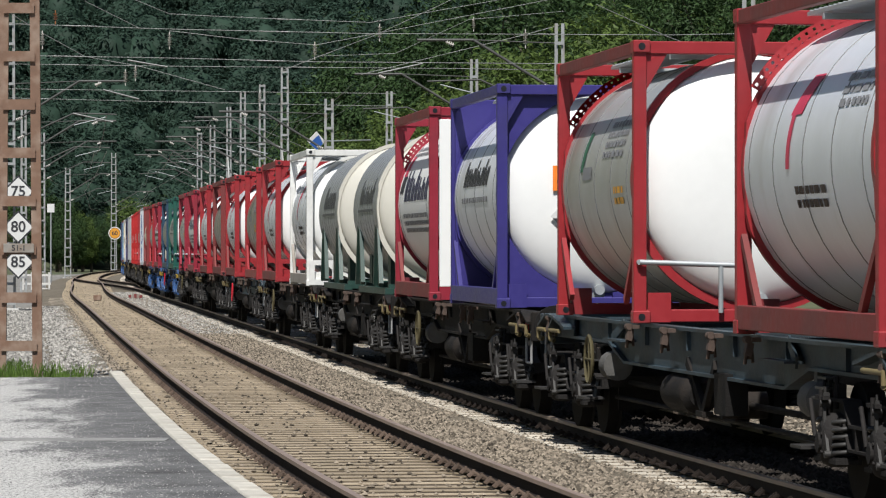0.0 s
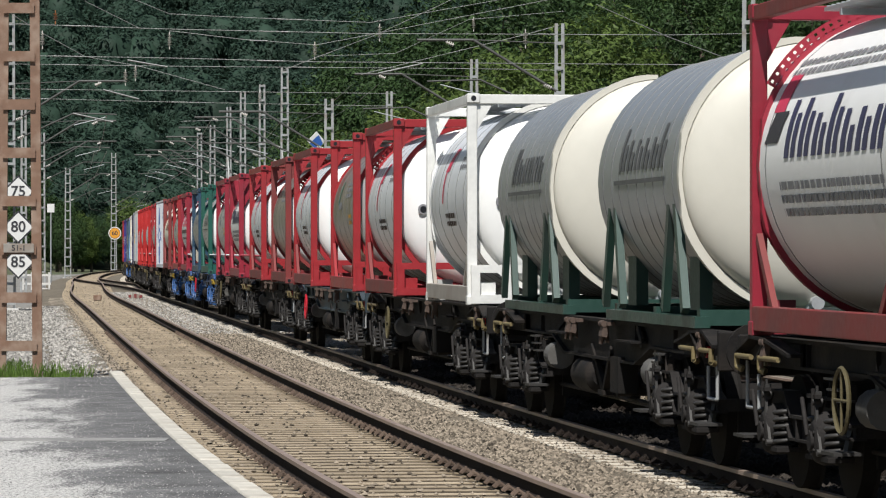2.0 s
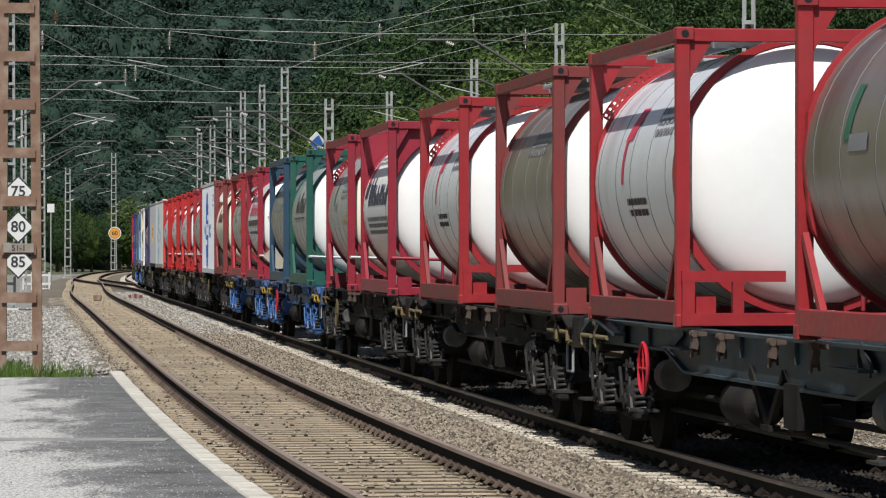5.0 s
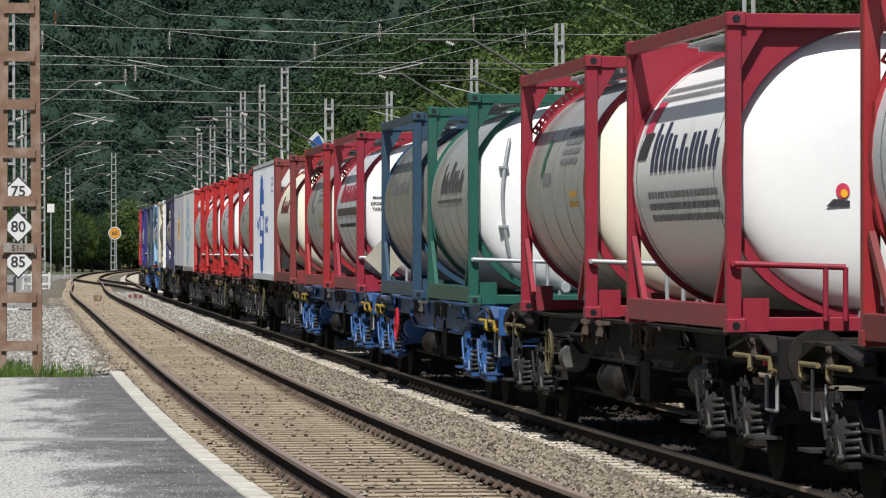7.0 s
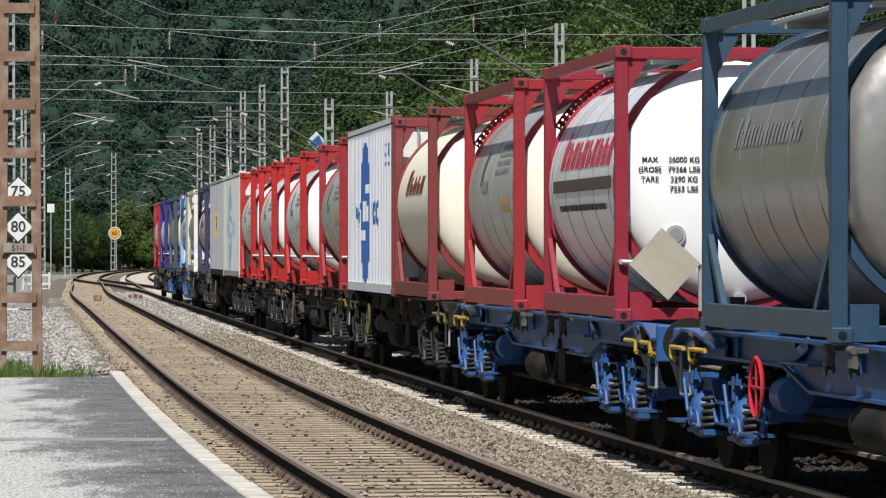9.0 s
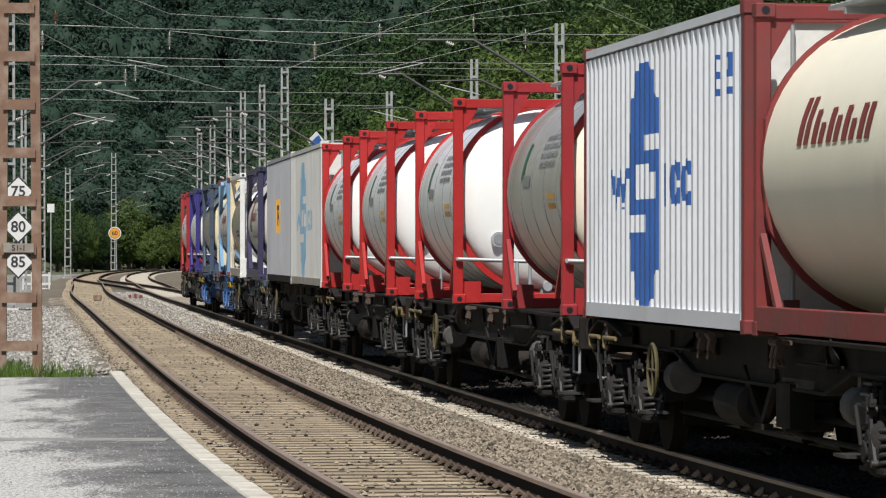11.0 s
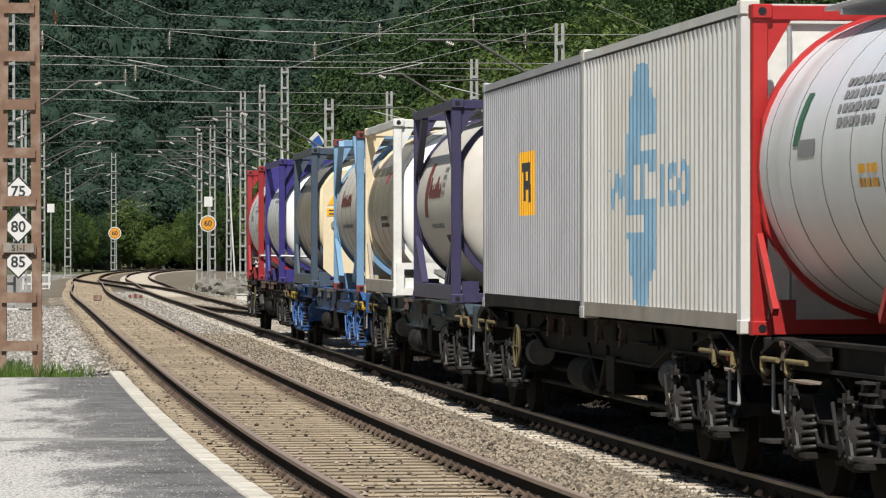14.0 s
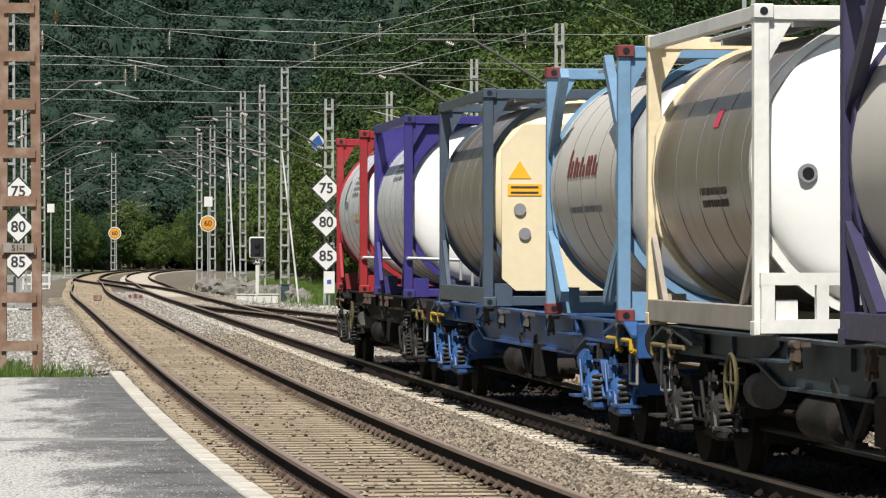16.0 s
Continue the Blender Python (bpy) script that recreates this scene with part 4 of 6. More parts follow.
def lug_mesh(bm):
    """A folding spigot with its bracket, pivot rings and hanging pin."""
    box(bm, (0.03, 0, 0.0), (0.10, 0.30, 0.045))
    for dy in (-0.075, -0.025, 0.025, 0.075):
        tube(bm, (-0.045, dy - 0.018, 0.0), (-0.045, dy + 0.018, 0.0), 0.042, 10)
    box(bm, (-0.035, -0.02, -0.10), (0.075, 0.13, 0.14), 0, 12, 0)
    box(bm, (-0.02, 0.08, -0.16), (0.06, 0.06, 0.10), 0, 0, 0)
    tube(bm, (-0.05, 0.03, -0.14), (-0.06, 0.06, -0.26), 0.022, 8)
    beam(bm, (0.02, 0.14, -0.02), (0.02, 0.03, -0.24), 0.03, 0.03)


def ring_mesh(bm, r=0.24, w=0.018, n=28):
    rings = []
    for i in range(n):
        a = 2 * math.pi * i / n
        rings.append([bm.verts.new((w * math.sin(b), (r + w * math.cos(b)) * math.cos(a), (r + w * math.cos(b)) * math.sin(a))) for b in (0, 1.57, 3.14, 4.71)])
    for i in range(n):
        ra, rb = rings[i], rings[(i + 1) % n]
        for j in range(4):
            bm.faces.new((ra[j], ra[(j + 1) % 4], rb[(j + 1) % 4], rb[j]))
    for k in range(4):
        a = k * math.pi / 2
        tube(bm, (0, 0, 0), (0, r * math.cos(a), r * math.sin(a)), 0.012, 6)


def wagon(label, s_far, s_near, body, bogie_paint, seed, wheel_paint):
    length = s_far - s_near
    hl = length / 2
    rng = random.Random(seed)
    ob = thing("container_wagon", label, "freight wagon", "container wagons of the train")
    bl = hl - 0.62
    belly = ((-bl, 0.98), (-bl + 4.2, 0.98), (-bl + 5.2, 0.80), (bl - 5.2, 0.80), (bl - 4.2, 0.98), (bl, 0.98))
    for x in (-1.0, 1.0):
        bm = bmesh.new()
        box(bm, (x, 0, 1.19), (0.14, 2 * bl, 0.03))
        for (ya, za), (yb, zb) in zip(belly, belly[1:]):
            vs = [bm.verts.new((x + dx, y, z)) for dx in (-0.012, 0.012) for y, z in ((ya, za), (yb, zb), (yb, 1.18), (ya, 1.18))]
            for f in ((0, 1, 2, 3), (7, 6, 5, 4), (0, 4, 5, 1), (1, 5, 6, 2), (3, 7, 4, 0)):
                bm.faces.new([vs[i] for i in f])
            beam(bm, (x, ya, za), (x, yb, zb), 0.13, 0.028)
        k = -bl + 0.6
        while k < bl:
            box(bm, (x, k, 1.085), (0.10, 0.02, 0.178))
            k += 2.3
        part("side_sill", bm, body, ob)
    bm = bmesh.new()
    box(bm, (0, 0, 0.93), (0.5, 2 * bl, 0.30))
    part("centre_sill", bm, WAGON_DARK, ob)
    k = -bl + 0.05
    while k <= bl:
        bm = bmesh.new()
        box(bm, (0, k, 1.085), (1.95, 0.14, 0.17))
        part("cross_beam", bm, body, ob)
        k += (2 * bl - 0.1) / 8
    for e in (-1, 1):
        bm = bmesh.new()
        box(bm, (0, e * (bl + 0.05), 1.04), (2.3, 0.10, 0.34))
        bevel(bm, 0.012)
        part("head_stock", bm, body, ob)
        for x in (-0.92, 0.92):
            bm = bmesh.new()
            tube(bm, (x, e * (bl + 0.08), 1.06), (x, e * (hl - 0.06), 1.06), 0.10, 14)
            tube(bm, (x, e * (hl - 0.07), 1.06), (x, e * (hl - 0.02), 1.06), 0.23, 18)
            part("buffer", bm, WAGON_DARK, ob)
        bm = bmesh.new()
        tube(bm, (0, e * bl, 0.98), (0, e * (hl + 0.02), 0.94), 0.05, 8)
        part("screw_coupling", bm, WAGON_DARK, ob)
        bm = bmesh.new()
        tube(bm, (-1.12, e * (bl - 0.15), 1.0), (-1.12, e * (bl - 0.15), 0.62), 0.016, 6)
        tube(bm, (-1.12, e * (bl - 0.15), 0.62), (-1.12, e * (bl - 0.60), 0.62), 0.016, 6)
        tube(bm, (-1.12, e * (bl - 0.60), 0.62), (-1.12, e * (bl - 0.60), 0.9), 0.016, 6)
        part("step_iron", bm, MAST_GREY, ob)
        for ya, yb in ((0.06, 0.62), (0.95, 1.65)):
            bm = bmesh.new()
            tube(bm, (-1.19, e * (bl - ya), 1.04), (-1.19, e * (bl - yb), 1.04), 0.022, 8)
            tube(bm, (-1.19, e * (bl - ya), 1.06), (-1.19, e * (bl - ya), 0.95), 0.024, 8)
            tube(bm, (-1.19, e * (bl - ya), 0.95), (-1.15, e * (bl - ya - 0.04), 0.93), 0.03, 8)
            part("brake_handle", bm, YELLOW if body is WAGON_BLUE else TAN_YELLOW, ob)
        bm = bmesh.new()
        box(bm, (-1.10, e * (bl - 0.75), 1.02), (0.03, 0.10, 0.10))
        part("reflector", bm, HAND_RED if e < 0 else DULL_YELLOW, ob)
        bm = bmesh.new()
        for ya, za, yb, zb in ((0.0, 1.08, 0.55, 1.205), (0.55, 1.205, 1.1, 1.19), (0.75, 1.02, 1.15, 1.19), (1.1, 1.19, 2.0, 1.08)):
            beam(bm, (-1.13, e * (bl - ya), za), (-1.13, e * (bl - yb), zb), 0.13, 0.028)
        box(bm, (-1.07, e * (bl - 1.0), 1.08), (0.02, 1.9, 0.17))
        part("apron_bracket", bm, body, ob)
        bm = bmesh.new()
        for dy, zz in ((2.15, 0.94), (2.25, 0.86), (2.4, 0.78)):
            box(bm, (-1.10, e * (bl - dy - 1.1), zz), (0.12, 0.30, 0.018))
        part("bogie_step", bm, SPRING if bogie_paint is BOGIE_GREY else bogie_paint, ob)
    for y in (-bl + 0.9, -bl + 6.3, -1.2, 1.2, bl - 6.3, bl - 0.9):
        part("spigot", shared("spigot", lug_mesh, RUSTY_LUG if body is not WAGON_BLUE else DUSTY), None, ob, at=pose(-1.14, y + rng.uniform(-0.2, 0.2), 1.17) @ Matrix.Scale(0.78, 4))
    ring_y = bl - 3.95
    if seed % 3 != 2:
        part("hand_wheel", shared("hand_wheel", ring_mesh, wheel_paint), None, ob, at=pose(-1.22, ring_y, 0.80))
    # gear below the sill is dark on every wagon, its shade painted in
    bm = bmesh.new()
    tube(bm, (-0.95, 0.4, 0.60), (-0.95, 1.5, 0.60), 0.18, 18)
    tube(bm, (-0.95, 0.32, 0.60), (-0.95, 0.4, 0.60), 0.11, 18, 0.18)
    tube(bm, (-0.95, 1.5, 0.60), (-0.95, 1.58, 0.60), 0.18, 18, 0.11)
    part("air_tank", bm, WAGON_DARK, ob)
    bm = bmesh.new()
    box(bm, (-0.98, -1.3, 0.66), (0.20, 0.55, 0.36))
    tube(bm, (-1.0, -0.95, 0.55), (-0.6, -0.95, 0.55), 0.12, 14)
    part("brake_valve", bm, WAGON_DARK, ob)
    for y in (-0.3,):
        bm = bmesh.new()
        beam(bm, (-1.02, y - 0.5, 0.90), (-0.98, y + 0.3, 0.46), 0.05, 0.09)
        beam(bm, (-1.02, y + 0.9, 0.90), (-0.98, y + 0.3, 0.46), 0.05, 0.09)
        box(bm, (-0.98, y + 0.3, 0.44), (0.10, 0.35, 0.05))
        part("truss_bracket", bm, WAGON_DARK, ob)
    for e in (-1, 1):
        bm = bmesh.new()
        tube(bm, (-0.98, e * (bl - 4.0), 0.74), (-0.98, e * (bl - 4.35), 0.74), 0.15, 14)
        tube(bm, (-0.98, e * (bl - 4.0), 0.74), (-0.98, e * (bl - 3.9), 0.74), 0.15, 14, 0.05)
        box(bm, (-0.95, e * (bl - 4.2), 0.90), (0.12, 0.12, 0.14))
        part("brake_cylinder", bm, DUSTY if bogie_paint is BOGIE_GREY else bogie_paint, ob)
        bm = bmesh.new()
        for k in range(3):
            tube(bm, (-1.08, e * (bl - 3.5 + 0.22 * k), 0.95), (-1.1, e * (bl - 3.42 + 0.22 * k), 0.62 + 0.05 * k), 0.018, 6)
        box(bm, (-1.05, e * (bl - 3.3), 0.84), (0.06, 0.6, 0.12))
        part("lever_gear", bm, WAGON_DARK, ob)
        bm = bmesh.new()
        beam(bm, (-1.10, e * (bl - 4.6), 1.02), (-1.10, e * (bl - 5.7), 1.02), 0.16, 0.02)
        beam(bm, (-1.08, e * (bl - 4.6), 1.02), (-1.04, e * (bl - 5.1), 1.18), 0.02, 0.10)
        part("spigot_shelf", bm, body, ob)
    bm = bmesh.new()
    tube(bm, (-0.85, -bl + 3.3, 0.40), (-0.85, bl - 3.3, 0.40), 0.025, 8)
    tube(bm, (-0.75, -bl + 3.3, 0.55), (-0.75, bl - 3.3, 0.55), 0.03, 8)
    part("brake_rod", bm, WAGON_DARK, ob)
    for e in (-1, 1):
        bg = part("bogie", shared("bogie_frame", bogie_frame_mesh, bogie_paint), None, ob, at=pose(0, e * (bl - 2.1), 0))
        for w in (-0.9, 0.9):
            ws = part("wheelset", shared("wheelset", wheel_mesh, WHEEL), None, bg, at=pose(0, w, 0.46))
            WHEELSETS.append((ws, w))
            for x, turn in ((-1.06, 0), (1.06, 180)):
                part("axle_box", shared("axle_box", axle_box_mesh, bogie_paint), None, bg, at=pose(x, w, 0.46, 0, 0, turn))
                for dy in (-0.27, 0.27):
                    part("coil_spring", shared("coil_spring", coil_mesh, SPRING), None, bg, at=pose(x * 1.03, w + dy, 0.36))
            part("damper_lever", shared("damper_lever", lever_mesh, SPRING if bogie_paint is BOGIE_GREY else bogie_paint), None, bg, at=pose(-1.20, w - 0.12, 0.42))
            bm = bmesh.new()
            tube(bm, (-1.24, w + 0.10, 0.50), (-1.24, w + 0.28, 0.78), 0.018, 6)
            box(bm, (-1.20, w + 0.04, 0.80), (0.05, 0.30, 0.03))
            tube(bm, (-1.22, w - 0.02, 0.66), (-1.22, w - 0.02, 0.86), 0.018, 8)
            part("spring_hanger", bm, bogie_paint, bg)
            bm = bmesh.new()
            e2 = -1 if w < 0 else 1
            box(bm, (-1.16, w + e2 * 0.70, 0.40), (0.22, 0.42, 0.025))
            beam(bm, (-1.10, w + e2 * 0.62, 0.40), (-1.06, w + e2 * 0.60, 0.56), 0.05, 0.04)
            part("guard_plate", bm, SPRING if bogie_paint is BOGIE_GREY else bogie_paint, bg)
            bm = bmesh.new()
            box(bm, (-0.6, w - 0.54 * (1 if w < 0 else -1), 0.42), (0.5, 0.07, 0.3))
            part("brake_block", bm, WAGON_DARK, bg)
    TRAIN.append((ob, (s_far + s_near) / 2, 0.0))
    return ob


# ---- masts, wires and signs ----
def mast(x, y, height, w, base=-0.4, material=MAST_GREY, label="grey lattice overhead line mast", arm=0, turn=0.0, step=0.75, wb=None, leg=0.036, first=0.35):
    """Two channel legs joined by flat battens, slightly tapered."""
    ob = thing("catenary_mast", label, "mast", "overhead line masts", m=pose(x, y, base, 0, 0, turn))
    hh = height - base
    wb = wb or w * 1.35
    for e in (-1, 1):
        bm = bmesh.new()
        beam(bm, (e * wb / 2, 0, 0), (e * w / 2, 0, hh), leg, 0.16 if leg > 0.09 else 0.10)
        part("leg", bm, material, ob)
    k, n = first, 0
    while k < hh - 0.05:
        bm = bmesh.new()
        ww = wb + (w - wb) * k / hh
        box(bm, (0, -0.085, k), (ww, 0.012, 0.17 if leg > 0.09 else 0.10))
        part("batten", bm, material, ob)
        k += step
    bm = bmesh.new()
    box(bm, (0, 0, 0.02), (wb + 0.35, 0.6, 0.3))
    part("footing", bm, CONCRETE, ob)
    if arm:
        zt = min(hh - 0.4, 8.8)
        bm = bmesh.new()
        tube(bm, (0, 0, zt - 1.7), (arm * 2.6, 0, zt - 0.1), 0.045, 8)
        tube(bm, (arm * 2.6, 0, zt - 0.1), (arm * 4.3, 0, zt - 0.1), 0.045, 8)
        tube(bm, (0, 0, zt - 2.4), (arm * 2.4, 0, zt - 1.3), 0.03, 8)
        tube(bm, (arm * 2.4, 0, zt - 1.3), (arm * 4.0, 0, zt - 1.35), 0.025, 8)
        tube(bm, (0, 0, zt - 0.2), (arm * 2.6, 0, zt - 0.1), 0.018, 6)
        part("cantilever", bm, WIRE_DARK, ob)
        for dx, z0 in ((0.25, zt - 1.55), (0.3, zt - 2.25), (3.2, zt - 0.25)):
            bm = bmesh.new()
            tube(bm, (arm * dx, 0, z0), (arm * (dx + 0.24), 0, z0 + 0.1), 0.025, 6)
            for i in range(4):
                tube(bm, (arm * (dx + i * 0.06), 0, z0 + 0.025 * i), (arm * (dx + i * 0.06 + 0.03), 0, z0 + 0.025 * i + 0.012), 0.06, 10)
            part("insulator", bm, INSULATOR, ob)
        bm = bmesh.new()
        tube(bm, (arm * 3.6, -0.05, zt - 1.45), (arm * 2.4, 0.05, zt - 1.75), 0.017, 8)
        part("steady_arm", bm, GALV, ob)
    return ob


MASTS = ((3.52, 130, 8.78, 0.27, -1), (1.12, 155, 8.82, 0.27, -1), (-2.31, 185, 8.77, 0.27, 0), (-7.54, 205, 10.64, 0.38, -1), (-9.33, 222, 10.5, 0.32, -1), (-11.16, 240, 10.78, 0.32, -1),
         (-12.44, 250, 10.27, 0.26, -1), (-14.57, 272, 9.86, 0.36, -1), (-16.13, 285, 9.75, 0.34, -1), (-35.2, 460, 12.4, 0.5, 1), (-30.52, 350, 8.69, 0.41, 1), (-35.2, 540, 10.0, 0.55, 1),
         (-23.28, 250, 8.79, 0.30, 1), (-19.49, 200, 8.46, 0.24, 1), (-16.25, 161.5, 10.8, 0.36, 1), (7.39, 104, 8.32, 0.30, 0))


def wire(points, r=0.012, material=WIRE, label="thin overhead line wire", sag=0.0):
    bm = bmesh.new()
    pts = [Vector(p) for p in points]
    for a, b in zip(pts, pts[1:]):
        n = 4 if sag else 1
        prev = a
        for i in range(1, n + 1):
            u = i / n
            q = a.lerp(b, u) - Vector((0, 0, sag * 4 * u * (1 - u)))
            tube(bm, prev, q, r, 5)
            prev = q
    me = bpy.data.meshes.new("overhead_wire")
    bm.to_mesh(me)
    bm.free()
    me.materials.append(material)
    return tagged(new("overhead_wire", me), label, "wire", "overhead wires")


def insulator(p, material=INSULATOR, n=5):
    bm = bmesh.new()
    for i in range(n):
        tube(bm, (0, 0, -i * 0.075), (0, 0, -i * 0.075 - 0.04), 0.075, 10, 0.045)
    tube(bm, (0, 0, 0.1), (0, 0, -n * 0.075 - 0.1), 0.018, 6)
    me = bpy.data.meshes.new("line_insulator")
    bm.to_mesh(me)
    bm.free()
    me.materials.append(material)
    ob = new("line_insulator", me)
    ob.matrix_basis = pose(*p)
    return tagged(ob, "ribbed ceramic insulator hanging on an overhead wire", "insulator", "line insulators")


def rod_insulator(p, length):
    """A ribbed tension insulator that lies along a wire."""
    bm = bmesh.new()
    tube(bm, (-length / 2, 0, 0), (length / 2, 0, 0), 0.016, 6)
    for i in range(6):
        x = -length / 2 + length * (i + 0.5) / 6
        tube(bm, (x - 0.02, 0, 0), (x + 0.02, 0, 0), 0.024, 8)
    me = bpy.data.meshes.new("tension_insulator")
    bm.to_mesh(me)
    bm.free()
    me.materials.append(WIRE)
    ob = new("tension_insulator", me)
    ob.matrix_basis = pose(*p, 0, 1.2, 0)
    tagged(ob, "pale ribbed tension insulator along an overhead wire", "insulator", "tension insulators")


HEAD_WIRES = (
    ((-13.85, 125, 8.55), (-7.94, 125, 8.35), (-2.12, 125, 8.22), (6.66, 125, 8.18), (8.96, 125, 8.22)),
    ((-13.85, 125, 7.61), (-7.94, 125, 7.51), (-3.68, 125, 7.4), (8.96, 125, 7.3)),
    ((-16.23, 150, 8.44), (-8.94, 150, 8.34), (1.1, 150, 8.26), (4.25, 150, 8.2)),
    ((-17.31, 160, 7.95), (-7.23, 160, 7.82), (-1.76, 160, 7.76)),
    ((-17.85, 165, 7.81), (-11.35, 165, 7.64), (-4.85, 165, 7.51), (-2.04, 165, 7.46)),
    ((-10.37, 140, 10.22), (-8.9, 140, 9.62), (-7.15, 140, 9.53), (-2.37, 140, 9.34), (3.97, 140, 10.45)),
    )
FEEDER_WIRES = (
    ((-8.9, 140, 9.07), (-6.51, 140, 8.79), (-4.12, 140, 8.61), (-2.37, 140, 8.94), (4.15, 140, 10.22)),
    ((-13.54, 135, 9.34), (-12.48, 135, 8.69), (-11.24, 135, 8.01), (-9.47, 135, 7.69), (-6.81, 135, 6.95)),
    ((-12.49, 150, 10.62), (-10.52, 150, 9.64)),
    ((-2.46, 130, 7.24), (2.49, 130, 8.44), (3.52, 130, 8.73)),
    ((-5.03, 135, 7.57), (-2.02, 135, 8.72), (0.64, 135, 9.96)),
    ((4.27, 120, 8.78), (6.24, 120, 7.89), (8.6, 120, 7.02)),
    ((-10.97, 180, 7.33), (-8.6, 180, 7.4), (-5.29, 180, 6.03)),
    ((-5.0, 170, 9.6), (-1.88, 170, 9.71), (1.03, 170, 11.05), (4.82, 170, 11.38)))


def diamond_sign(x, y, z, number):
    ob = thing("speed_sign", "white diamond speed sign with black border and number " + number, "sign", "speed signs", m=pose(x, y, z))
    for r, dy, material, name in ((0.62, 0.0, BLACK, "backing"), (0.54, -0.012, SIGN_WHITE, "face")):
        bm = bmesh.new()
        flat_plate(bm, [(0, -r), (r, 0), (0, r), (-r, 0)], dy, 0.02)
        part(name, bm, material, ob)
    part("lettering", text_mesh(number, 0.56, BLACK), None, ob, at=pose(0, -0.02, 0, 90))


def round_sign(x, y, z, r):
    ob = thing("round_sign", "yellow round speed sign with white rim reading 60", "sign", "round speed signs", m=pose(x, y, z))
    for rr, dy, material, name in ((r, 0.0, SIGN_WHITE, "rim"), (r * 0.86, -0.012, BLACK, "ring"), (r * 0.80, -0.024, SIGN_AMBER, "face")):
        bm = bmesh.new()
        tube(bm, (0, dy, 0), (0, dy - 0.02, 0), rr, 32)
        part(name, bm, material, ob)
    part("lettering", text_mesh("60", r * 0.95, BLACK), None, ob, at=pose(0, -0.055, 0, 90))
    bm = bmesh.new()
    tube(bm, (0, 0.04, -z - 0.5), (0, 0.04, r * 0.6), 0.05, 8)
    part("post", bm, GALV, ob)


def sign_post(x, y, top, label="slim grey steel sign post"):
    bm = bmesh.new()
    box(bm, (0, 0, top / 2), (0.09, 0.07, top))
    bevel(bm, 0.01)
    ob = thing("sign_post", label, "post", m=pose(x, y, -0.42))
    part("post", bm, GALV, ob)


def signal(x, y):
    ob = thing("dwarf_signal", "black railway signal head on a grey post with plate A4", "signal", m=pose(x, y, -0.4))
    bm = bmesh.new()
    box(bm, (0, 0, 1.2), (0.14, 0.14, 2.0))
    part("post", bm, CONCRETE, ob)
    bm = bmesh.new()
    box(bm, (0, 0, 2.46), (0.68, 0.2, 0.92))
    bevel(bm, 0.05)
    part("rim", bm, SIGN_WHITE, ob)
    bm = bmesh.new()
    box(bm, (0, -0.11, 2.46), (0.58, 0.06, 0.82))
    bevel(bm, 0.02)
    part("backboard", bm, GLASS_DARK, ob)
    for z in (2.28, 2.64):
        bm = bmesh.new()
        tube(bm, (0, -0.26, z), (0, -0.14, z), 0.11, 16)
        part("hood", bm, GLASS_DARK, ob)
    bm = bmesh.new()
    box(bm, (0, -0.08, 1.83), (0.42, 0.03, 0.20))
    plate = part("number_plate", bm, BLACK, ob)
    part("lettering", text_mesh("A4", 0.2, SIGN_WHITE), None, plate, at=pose(0, -0.10, 1.83, 90))
    bm = bmesh.new()
    box(bm, (0, 0, 0.1), (0.7, 0.6, 0.3))
    part("footing", bm, CONCRETE, ob)


def trackside_case(x, y, s, label, material=CONCRETE):
    ob = thing("trackside_case", label, "cable case", m=pose(x, y, -0.38))
    bm = bmesh.new()
    box(bm, (0, 0, s[2] / 2), s)
    bevel(bm, 0.02)
    part("body", bm, material, ob)
    bm = bmesh.new()
    box(bm, (0, 0, s[2] + 0.02), (s[0] + 0.06, s[1] + 0.06, 0.05))
    part("lid", bm, material, ob)


def leaning_pole(a, b):
    bm = bmesh.new()
    tube(bm, a, b, 0.045, 8, 0.035)
    me = bpy.data.meshes.new("leaning_pole")
    bm.to_mesh(me)
    bm.free()
    me.materials.append(OFF_WHITE)
    tagged(new("leaning_pole", me), "thin white pole leaning beside an overhead mast", "pole", "leaning poles")


def mast_plate(x, y, z):
    ob = thing("mast_plate", "faded grey number plate fixed across a rusty mast", "plate", m=pose(x, y, z))
    bm = bmesh.new()
    box(bm, (0, -0.112, 0), (0.50, 0.012, 0.15))
    bevel(bm, 0.004)
    part("plate_body", bm, WORN_PLATE, ob)
    part("lettering", text_mesh("51-1", 0.13, BLACK), None, ob, at=pose(0, -0.121, 0, 90))


